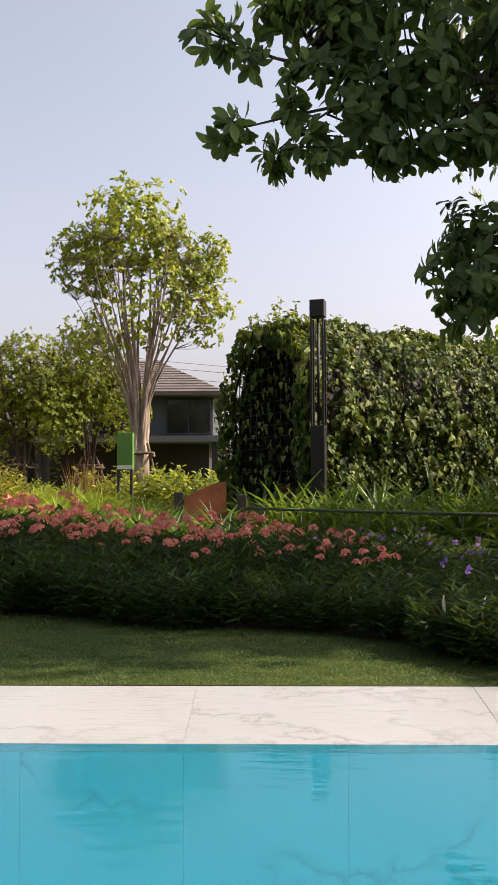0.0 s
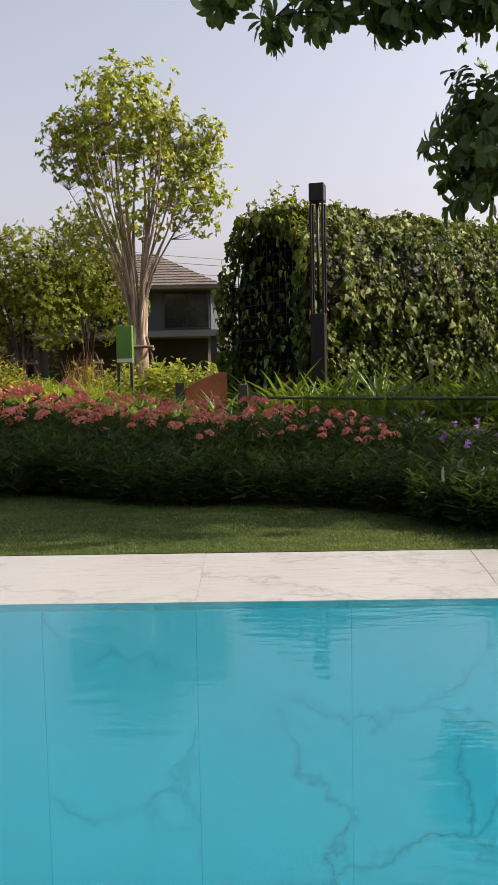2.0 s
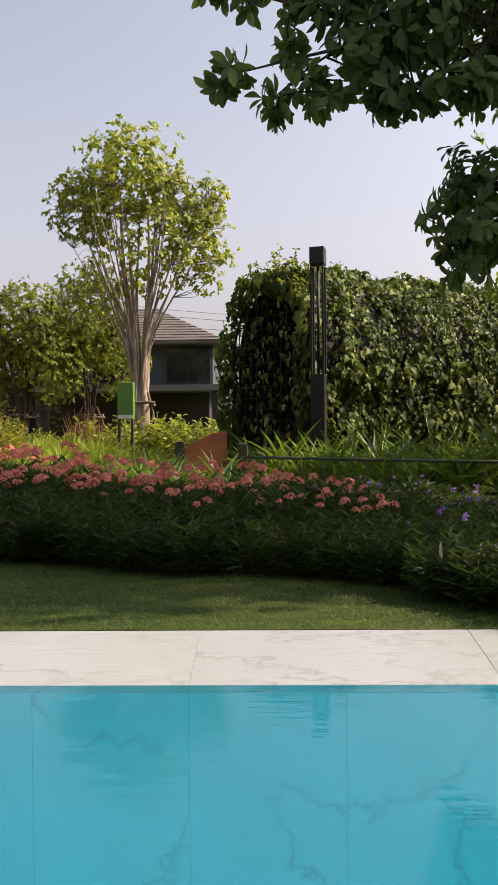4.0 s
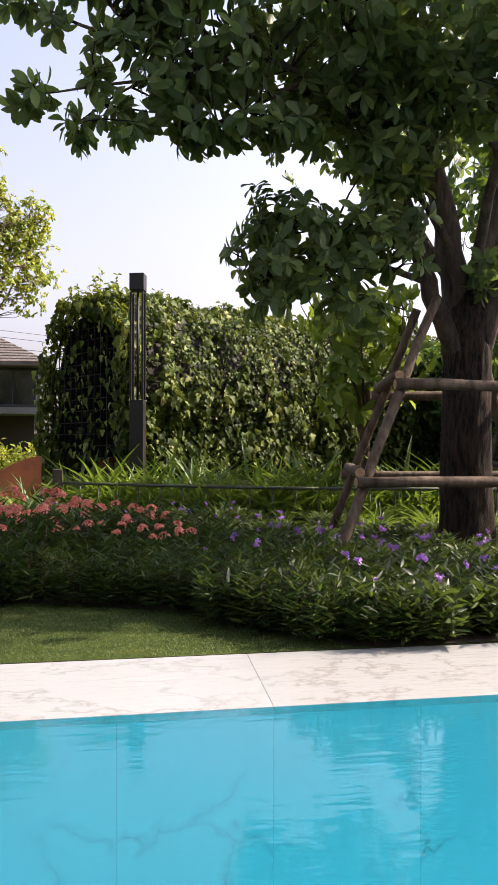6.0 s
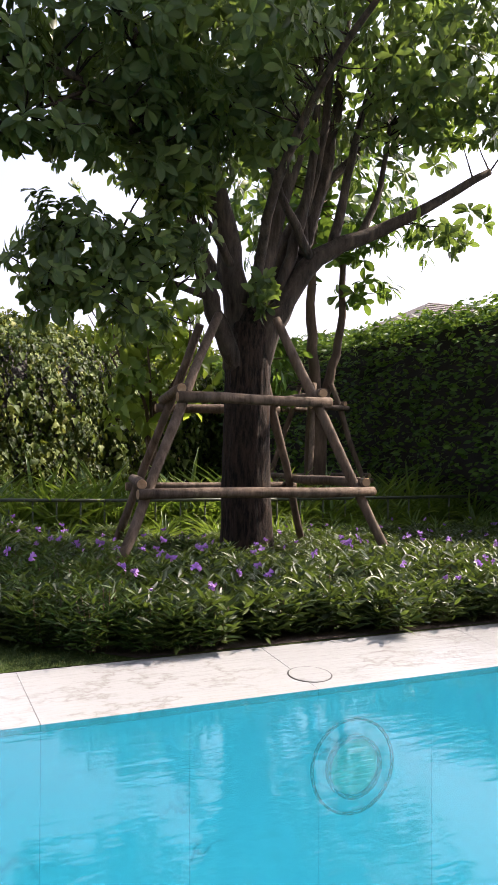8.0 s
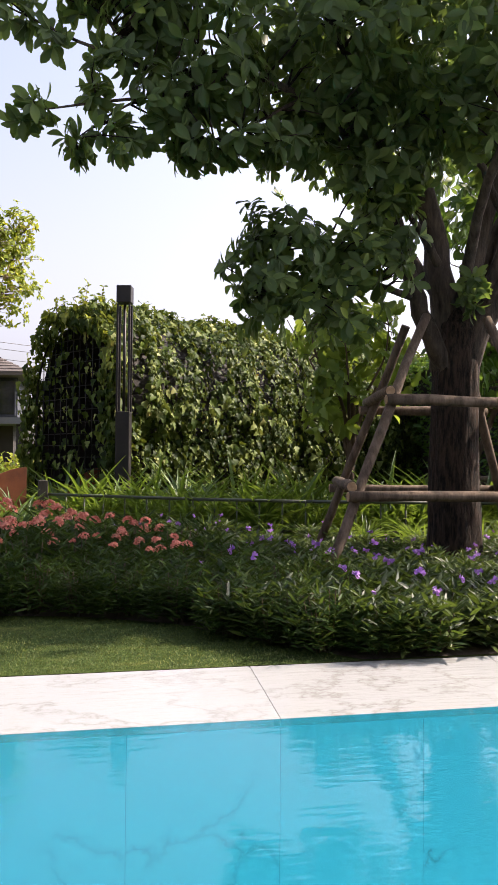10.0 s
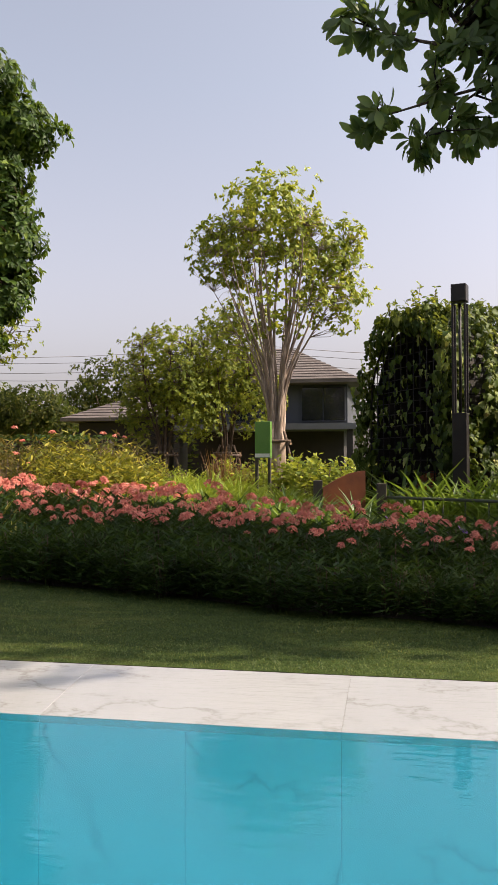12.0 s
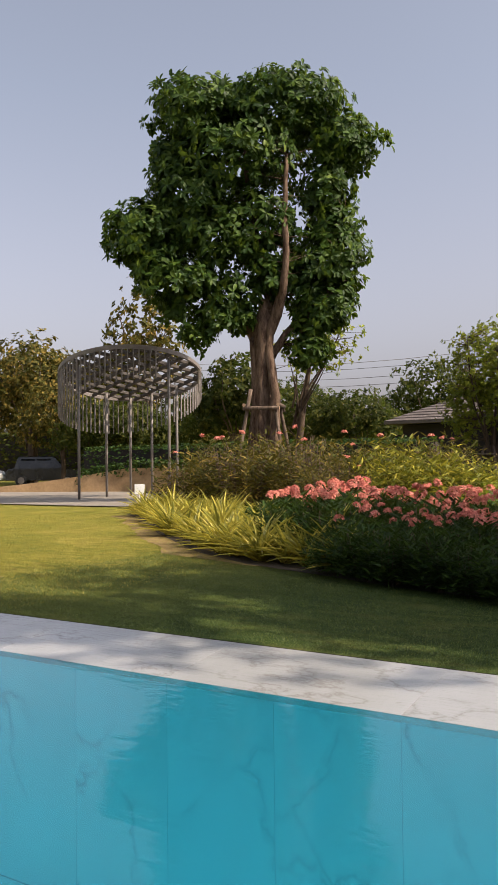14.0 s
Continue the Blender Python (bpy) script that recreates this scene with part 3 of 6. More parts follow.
def tree_main():
    stems = [
        (((-0.10, -0.05, 1.80), (-0.26, -0.06, 2.10), (-0.45, -0.05, 2.56), (-0.62, -0.1, 3.13), (-0.80, -0.2, 3.75), (-1.25, -0.4, 4.6)), 0.105, 0.03),
        (((-0.06, 0.02, 1.80), (-0.09, 0.03, 2.22), (-0.17, 0.05, 2.95), (-0.33, 0.1, 3.70), (-0.45, 0.15, 4.4), (-0.6, 0.2, 5.6)), 0.165, 0.04),
        (((0.0, -0.03, 1.85), (0.04, -0.05, 2.32), (0.27, -0.05, 3.22), (0.55, -0.05, 4.10), (0.80, -0.1, 5.2)), 0.135, 0.04),
        (((0.05, 0.04, 1.85), (0.18, 0.06, 2.28), (0.53, 0.12, 2.82), (0.84, 0.2, 3.52), (1.12, 0.25, 4.52), (1.3, 0.3, 5.8)), 0.13, 0.04),
        (((0.06, -0.05, 1.80), (0.27, -0.08, 2.34), (0.72, -0.1, 2.92), (1.23, -0.15, 3.18), (1.75, -0.2, 3.45), (2.6, -0.35, 3.95)), 0.135, 0.035),
        (((0.08, 0.12, 1.9), (0.43, 0.3, 2.72), (0.72, 0.4, 3.41), (1.32, 0.5, 4.06), (2.05, 0.6, 4.8)), 0.085, 0.035),
        (((0.60, -0.12, 2.88), (0.40, -0.22, 3.16), (0.20, -0.30, 3.40), (0.09, -0.34, 3.58), (-0.16, -0.38, 3.75), (-0.5, -0.5, 3.9)), 0.048, 0.02),
        (((0.30, -0.05, 2.55), (0.48, -0.05, 3.05), (0.66, -0.05, 3.8), (0.74, -0.1, 4.9)), 0.07, 0.03),
        (((0.62, 0.1, 2.95), (0.72, 0.15, 3.5), (0.90, 0.1, 4.3), (0.98, 0.1, 5.2)), 0.065, 0.03),
        (((0.85, -0.1, 3.0), (1.02, -0.08, 3.6), (1.22, 0.0, 4.3), (1.5, 0.0, 5.2)), 0.055, 0.025),
        (((1.15, -0.15, 3.15), (1.42, -0.1, 3.7), (1.6, 0.0, 4.4)), 0.045, 0.02),
        (((-0.17, -0.02, 2.75), (-0.34, -0.1, 2.98), (-0.46, -0.12, 3.12), (-0.75, -0.25, 3.3)), 0.05, 0.018),
        (((-0.20, 0.05, 3.1), (-0.55, 0.0, 3.45), (-1.0, -0.2, 3.55), (-1.35, -0.4, 3.8)), 0.035, 0.012),
        (((-0.62, -0.12, 3.13), (-1.25, -0.45, 3.72), (-2.0, -0.8, 3.95), (-2.8, -1.0, 3.82), (-3.3, -1.0, 3.94), (-3.78, -1.0, 4.12)), 0.042, 0.007),
        (((-2.3, -0.88, 3.9), (-2.75, -1.02, 3.66), (-3.29, -1.0, 3.55), (-3.68, -1.0, 3.46)), 0.018, 0.006),
        (((-2.95, -1.02, 3.62), (-3.2, -1.02, 3.46), (-3.44, -1.0, 3.27)), 0.011, 0.005),
        (((-1.7, -0.68, 3.86), (-2.1, -0.9, 3.55), (-2.5, -1.0, 3.32)), 0.018, 0.006),
        (((-3.0, -1.0, 3.87), (-3.2, -1.05, 4.1), (-3.38, -1.0, 4.28)), 0.013, 0.006),
        (((-0.42, -0.05, 2.45), (-0.9, -0.25, 2.52), (-1.4, -0.4, 2.72), (-2.0, -0.45, 2.78)), 0.035, 0.010),
        (((-1.15, -0.32, 2.6), (-1.5, -0.42, 2.45), (-1.95, -0.45, 2.38)), 0.014, 0.006),
        (((0.0, -0.12, 2.4), (-0.1, -0.8, 3.3), (0.0, -1.6, 4.0), (0.1, -2.4, 4.4)), 0.055, 0.02),
        (((0.05, 0.2, 2.3), (-0.2, 1.0, 3.4), (-0.4, 1.8, 4.3)), 0.06, 0.02),
        (((-0.95, -0.3, 4.0), (-1.5, -0.9, 4.4), (-2.2, -1.2, 4.8), (-3.2, -1.3, 4.9)), 0.045, 0.014),
    ]
    # second to fourth blobs: unseen leaves added to shade pool edge, bed and lawn
    blobs = [((0.6, -0.1, 6.15), (3.1, 2.5, 1.9), 1250), ((-0.1, -2.45, 7.3), (1.1, 0.95, 0.8), 260), ((4.2, -1.5, 5.9), (1.1, 0.9, 0.9), 150), ((1.9, -1.6, 6.4), (1.7, 0.7, 0.9), 220),
             ((-0.75, -1.3, 4.35), (1.2, 0.9, 0.65), 150), ((-0.25, -0.75, 3.85), (0.55, 0.45, 0.42), 62), ((-1.6, -0.6, 4.45), (1.1, 0.9, 0.75), 190),
             ((-2.75, -1.0, 4.5), (0.75, 0.55, 0.40), 74), ((-3.9, -1.0, 4.17), (0.20, 0.2, 0.15), 9), ((-3.62, -1.0, 3.98), (0.10, 0.1, 0.10), 4), ((-3.75, -1.0, 3.43), (0.16, 0.15, 0.13), 8),
             ((-3.46, -1.0, 3.22), (0.13, 0.12, 0.10), 6), ((-3.11, -1.0, 3.34), (0.22, 0.2, 0.13), 10), ((-3.29, -1.0, 3.62), (0.13, 0.12, 0.10), 5), ((-3.41, -1.0, 4.27), (0.25, 0.25, 0.2), 14),
             ((-3.13, -1.0, 3.9), (0.25, 0.25, 0.18), 13), ((-2.8, -1.0, 3.61), (0.3, 0.3, 0.25), 22), ((-2.56, -1.0, 3.25), (0.25, 0.22, 0.15), 14), ((-2.15, -0.95, 3.32), (0.35, 0.3, 0.17), 18),
             ((-1.8, -0.85, 3.42), (0.35, 0.3, 0.2), 18), ((-2.88, -1.0, 4.2), (0.35, 0.35, 0.28), 30), ((-2.35, -1.0, 3.78), (0.4, 0.35, 0.3), 38), ((-1.4, -0.5, 3.72), (0.7, 0.5, 0.24), 40),
             ((-1.2, -0.5, 4.0), (0.75, 0.55, 0.4), 62), ((-1.75, -0.45, 2.62), (0.52, 0.45, 0.50), 84), ((-1.15, -0.4, 2.62), (0.42, 0.4, 0.42), 40), ((-1.9, -0.45, 2.2), (0.3, 0.3, 0.18), 12), ((-1.2, -0.35, 2.15), (0.35, 0.3, 0.2), 16),
             ((-0.85, -0.4, 2.95), (0.36, 0.3, 0.55), 44), ((-0.75, -0.4, 3.5), (0.45, 0.35, 0.35), 48), ((-1.15, -0.5, 3.35), (0.3, 0.3, 0.2), 12), ((0.0, -0.32, 2.48), (0.13, 0.1, 0.2), 9),
             ((2.0, -0.3, 4.5), (1.2, 1.1, 0.6), 90), ((1.5, -0.9, 4.55), (0.9, 0.7, 0.45), 60), ((2.3, -0.1, 3.35), (0.6, 0.6, 0.25), 12), ((0.0, 2.0, 4.4), (1.6, 0.9, 0.9), 60), ((0.9, 1.0, 4.6), (1.4, 0.6, 0.8), 70)]
    return make_tree("broadleaf_tree", (3.54, 7.45, G), 11, (((0, 0, -0.06), (0.0, 0, 0.25), (-0.01, 0, 1.0), (0.0, 0, 1.6), (0.02, 0, 2.1), (0.04, 0, 2.45)), (0.285, 0.25, 0.228, 0.215, 0.21, 0.20, 0.07)),
                     stems, blobs, OBOVATE_SLIM, 0.145, 10, LEAF_MAIN, BARK, 300, LEAF_MAIN, limb=LIMBBARK, twig_most=0.6, near=(-2.0, -1.2, 3.6), twig_share=0.6, axis_up=0.2, ridged=True,
                     label="large broadleaf tree with dark rough bark and glossy dark leaves", category="tree")


def prop_poles(name, base, turn, foot, top, z_top, rails, r, legs=4, stand=None, **tags):
    """Poles leant against a trunk and lashed together with level rails. stand: rows of (foot x, foot y, top x, top y) in place of an even ring."""
    rng = random.Random(int(foot * 100))
    ob = thing(name, base, turn, **tags)
    ends = []
    for k in range(legs):
        a = 2 * math.pi * (k + 0.5) / legs
        p0 = Vector((math.cos(a) * foot, math.sin(a) * foot, -0.05))
        p1 = Vector((math.cos(a) * top, math.sin(a) * top, z_top))
        if stand:
            p0, p1 = Vector((*stand[k][:2], -0.05)), Vector((*stand[k][2:], z_top))
        ends.append((p0, p1))
        bm = bmesh.new()
        line = bent(rng, p0, p1, 5, 0.006)
        tube(bm, line, [r * rng.uniform(0.88, 1.1) for _ in line], 9, 0.04, rng)
        part("leg", bm, POLE, ob)
    for z in rails:
        for k in range(legs):
            (a0, a1), (b0, b1) = ends[k], ends[(k + 1) % legs]
            lift = (k % 2) * r * 1.7
            p, q = a0.lerp(a1, (z + lift) / z_top), b0.lerp(b1, (z + lift) / z_top)
            d = (q - p).normalized()
            side = Vector((d.y, -d.x, 0)) * r * 1.7
            p, q = p - d * 0.09 + side, q + d * 0.11 + side
            bm = bmesh.new()
            line = bent(rng, p, q, 4, 0.006)
            tube(bm, line, [r * rng.uniform(0.92, 1.12) for _ in line], 9, 0.04, rng)
            rail = part("rail", bm, POLE, ob)
            for e, s in ((p, -1), (q, 1)):
                bm = bmesh.new()
                tube(bm, (e + d * s * 0.001, e + d * s * 0.006), (r * 0.9, r * 0.85), 9)
                part("cut_end", bm, CUTWOOD, rail, "pale sawn end")
    return ob


# ---- plants in clumps ----
def shrub_mesh(seed, radius, height, n, leaf, template, mat_, stems=14):
    rng, pr = np.random.default_rng(seed), random.Random(seed)
    pos, dirs = [], []
    for _ in range(n // 12):
        a, q = pr.uniform(0, 6.283), radius * math.sqrt(pr.random())
        h = height * pr.uniform(0.55, 1.0) * (1 - 0.25 * (q / radius) ** 2)
        lean = Vector((math.cos(a), math.sin(a), 0)) * pr.uniform(0.0, 0.25)
        for k in range(12):
            t = 0.12 + 0.88 * (k / 11)
            p = Vector((math.cos(a) * q, math.sin(a) * q, 0)) + (lean + Vector((0, 0, 1))) * h * t
            pos.append(p)
            b = k * 2.4 + a * 5
            dirs.append(Vector((math.cos(b), math.sin(b), pr.uniform(0.25, 1.0) if t > 0.8 else pr.uniform(-0.1, 0.7))))
    pos, dirs = np.array([tuple(p) for p in pos]), np.array([tuple(p) for p in dirs])
    v, f = spread(template, pos, dirs, rand_dirs(rng, len(pos), 0.4, 1.0), leaf * rng.uniform(0.7, 1.25, len(pos)))
    return mesh_np("foliage", v, f, mat_)


def stem_mesh(seed, radius, height, n=12):
    """Bare stems inside a shrub."""
    pr = random.Random(seed)
    bm = bmesh.new()
    for _ in range(n):
        a, q = pr.uniform(0, 6.283), radius * 0.8 * math.sqrt(pr.random())
        p = Vector((math.cos(a) * q * 0.5, math.sin(a) * q * 0.5, -0.02))
        e = Vector((math.cos(a) * q, math.sin(a) * q, height * pr.uniform(0.55, 0.85)))
        tube(bm, (p, p.lerp(e, 0.5) + Vector((0.02, 0.01, 0)), e), (0.007, 0.006, 0.004), 4)
    me = bpy.data.meshes.new("stems")
    bm.to_mesh(me)
    bm.free()
    me.materials.append(MIDBARK)
    return me


def bloom_mesh(seed, n, radius, size, mat_, template=PETAL, dome=0.55):
    """A head of many small five-petalled flowers."""
    rng = np.random.default_rng(seed)
    c = rand_dirs(rng, n, -0.1, 1.0) * np.array((radius, radius, radius * dome))
    ax = c / (np.linalg.norm(c, axis=1, keepdims=True) + 1e-9) + np.array((0, 0, 0.5))
    v, f = rosettes(rng, template, c, ax, size, 5, 1.0, 0.15)
    return mesh_np("flower_head", v, f, mat_)


def strap_mesh(seed, n, length, mat_, spread_=0.75, template=STRAP):
    rng = np.random.default_rng(seed)
    d = rand_dirs(rng, n, 0.35, 1.0)
    d[:, :2] *= spread_
    pos = np.concatenate((rng.uniform(-0.07, 0.07, (n, 2)), np.zeros((n, 1))), axis=1)
    out = d.copy()
    out[:, 2] = 0
    ups = np.array((0, 0, 1.0)) - out * 0.3
    v, f = spread(template, pos, d, ups, length * rng.uniform(0.6, 1.1, n))
    return mesh_np("strap_leaves", v, f, mat_)


def scatter_kind(name, spots, makers, group, label, category, seed, scale=(0.85, 1.2)):
    """One thing for each spot: its foliage, and flowers as parts, from a few shared meshes. makers: rows of (part name, mesh list, offsets)."""
    rng = random.Random(seed)
    for x, y, s in spots:
        ob = thing(name, (x, y, G + 0.015), rng.uniform(0, 360), label=label, category=category, group=group)
        k = s * rng.uniform(*scale)
        ob.scale = (k, k, k * rng.uniform(0.92, 1.08))
        for pname, meshes, places in makers:
            if places is None:
                o = new(pname, rng.choice(meshes))
                o.parent = ob
            else:
                for p in rng.sample(places, rng.randint(max(0, len(places) // 3), max(1, 2 * len(places) // 3))) if places else ():
                    o = new(pname, rng.choice(meshes))
                    o.parent = ob
                    o.matrix_basis = pose(p[0], p[1], p[2], rng.uniform(-20, 20), rng.uniform(-20, 20), rng.uniform(0, 360))


def bed_front(x):
    """The y of the bed's front edge at x."""
    b = sorted(BED)
    return float(np.interp(x, [p[0] for p in b], [p[1] for p in b])) if x < 1.5 else 4.25
tree_main()
prop_poles("tree_prop", (3.54, 7.45, G), 0.0, 1.57, 0.36, 2.25, (0.72, 1.49), 0.044,
           stand=((-1.64, -1.12, -0.40, -0.26), (0.90, -1.17, 0.15, -0.30), (1.14, 1.0, 0.22, 0.30), (-0.92, 1.42, -0.36, 0.30)),
           label="four leaning wooden props with lashed rails round the tree", category="tree prop")

# oleander-like shrubs with pink heads, along the front of the bed
rs = random.Random(5)
leafs = [shrub_mesh(k, 0.34, 0.62, 1020, 0.125, LANCE, LEAF_SHRUB) for k in range(4)]
heads = [bloom_mesh(40 + k, 34, 0.042 + 0.007 * k, 0.019, PINK, PETAL, 0.85) for k in range(4)]
spots_f, spots_n = [], []
for row in range(5):
    x = (-3.5 if row < 2 else -4.5) + rs.uniform(-0.2, 0.2)
    while x < 1.9:
        y = bed_front(x) + (0.05 if row == 0 else 0.10) + row * 0.40 + rs.uniform(-0.07, 0.07)
        s = float(np.interp(x, (-4.5, -1.0, 2.0), (0.88, 0.80, 0.52))) * (0.85 + 0.07 * row) * rs.uniform(0.93, 1.07)
        (spots_f if row > 0 and (x < 0.1 or (x < 1.0 and rs.random() < 0.45)) else spots_n).append((x, y, s))
        x += rs.uniform(0.40, 0.54) * s
tops = [((0.08 + 0.024 * a) * math.cos(a * 2.4), (0.08 + 0.024 * a) * math.sin(a * 2.4), 0.66 - 0.009 * a + 0.03 * (a % 3)) for a in range(10)]
stems_low = [stem_mesh(400 + k, 0.34, 0.62) for k in range(3)]
scatter_kind("flowering_shrub", spots_f, (("foliage", leafs, None), ("stem_growth", stems_low, None), ("flower_head", heads, tops)), "flowering shrubs in the bed",
             "low narrow-leaved shrub with clusters of pink flowers", "shrub", 3)
scatter_kind("green_shrub", spots_n, (("foliage", leafs, None), ("stem_growth", stems_low, None)), "shrubs along the lawn", "low dark green narrow-leaved shrub at the lawn's edge", "shrub", 4)

# violet-flowered plants round the tree
vleaf = [shrub_mesh(60 + k, 0.30, 0.42, 440, 0.155, NARROW, LEAF_VIOLET) for k in range(4)]
vflow = [bloom_mesh(70 + k, 2, 0.018, 0.044, PURPLE) for k in range(3)]
vt = [(0.20, 0.05, 0.52), (-0.15, -0.18, 0.56)]
spots = []
for row in range(13):
    x = 0.9 + row * 0.05 + rs.uniform(-0.2, 0.2)
    while x < 8.2:
        y = (bed_front(x) + 0.22 if x < 1.6 else 4.40) + row * 0.34 + rs.uniform(-0.12, 0.12)
        if y > 4.25 and (x > 1.8 or (row > 0 and row < 8)) and (abs(x - 3.54) > 0.3 or abs(y - 7.45) > 0.3):
            spots.append((x, y, float(np.interp(y, (4.4, 4.9, 5.5, 6.5, 8.0), (0.54, 0.64, 0.66, 0.42, 0.40)))))
        x += rs.uniform(0.30, 0.40)
for k in range(26):
    spots.append((1.75 + 0.25 * k + rs.uniform(-0.06, 0.06), 4.43 + rs.uniform(-0.03, 0.12), rs.uniform(0.5, 0.6)))
for k in range(9):
    t = k / 8
    spots.append((1.72 - 0.62 * t + rs.uniform(-0.05, 0.05), 4.46 + 0.42 * t + rs.uniform(-0.04, 0.06), rs.uniform(0.5, 0.6)))
scatter_kind("violet_flower_plant", spots, (("foliage", vleaf, None), ("stem_growth", [stem_mesh(410 + k, 0.28, 0.42) for k in range(3)], None), ("flower", vflow, vt)), "violet-flowered plants under the tree",
             "leafy bedding plant with violet trumpet flowers", "plant", 6)
spots = []
for k in range(90):
    x = rs.uniform(-0.6, 3.0)
    spots.append((x, rs.uniform(max(6.3, bed_front(x) + 1.75), float(np.interp(x, (-0.6, 3.0), (11.2, 9.3)))), rs.uniform(0.42, 0.6)))
scatter_kind("bedding_plant", spots, (("foliage", vleaf, None), ("stem_growth", [stem_mesh(414, 0.28, 0.42)], None), ("flower", vflow, vt[:1])), "bedding plants before the fence",
             "low grey-green bedding plant in front of the fence", "plant", 26)

# strap-leaved clumps along the fence and further back
straps = [strap_mesh(80 + k, 50, 0.72, LEAF_STRAP, 0.75, WIDESTRAP) for k in range(4)]
FENCE = ((-0.25, 12.4), (0.5, 11.75), (1.6, 10.9), (2.9, 10.2), (5.0, 9.75), (7.9, 9.6))
spots = []
for x in np.arange(0.0, 8.4, 0.40):
    fy = float(np.interp(x, [p[0] for p in FENCE], [p[1] for p in FENCE]))
    for k, s in ((-0.9, 0.42), (-0.4, 0.48), (0.30, 0.95), (0.6, 1.15), (1.0, 1.2), (1.4, 1.2)):
        spots.append((x + rs.uniform(-0.15, 0.15), fy + k + rs.uniform(-0.12, 0.12), s * rs.uniform(0.85, 1.1)))
spots += [(rs.uniform(-3.8, -0.3), rs.uniform(9.3, 12.0), rs.uniform(0.6, 0.85)) for _ in range(46)]
lime = [strap_mesh(86 + k, 110, 0.66, LEAF_LIME) for k in range(3)]
scatter_kind("lime_leaf_clump", [(rs.uniform(-5.8, -2.0), rs.uniform(12.6, 16.2), rs.uniform(0.8, 1.15)) for _ in range(52)], (("leaves", lime, None),),
             "lime-coloured clumps", "clump of arching lime-coloured strap leaves in the sun", "plant", 18)
scatter_kind("lime_leaf_clump", [(rs.uniform(-4.8, -3.0), rs.uniform(14.8, 16.5), rs.uniform(1.0, 1.25)) for _ in range(26)], (("leaves", lime, None),),
             "lime-coloured clumps", "clump of arching lime-coloured strap leaves in the sun", "plant", 28)
scatter_kind("strap_leaf_clump", spots, (("leaves", straps, None),), "strap-leaved clumps", "clump of long arching bright green strap leaves", "plant", 8)
yell = [strap_mesh(90 + k, 46, 0.64, LEAF_YELLOW, 0.62, WIDESTRAP) for k in range(4)]
spots = []
for t in np.linspace(0, 1, 29):
    x = -3.3 - 7.9 * t
    for row in range(4):
        spots.append((x + rs.uniform(-0.15, 0.15) + row * 0.25, bed_front(x) + 0.3 + row * 0.42 + rs.uniform(-0.1, 0.1), rs.uniform(0.6, 0.9)))
scatter_kind("striped_leaf_clump", spots, (("leaves", yell, None),), "yellow striped clumps", "clump of yellow and green striped strap leaves", "plant", 9)


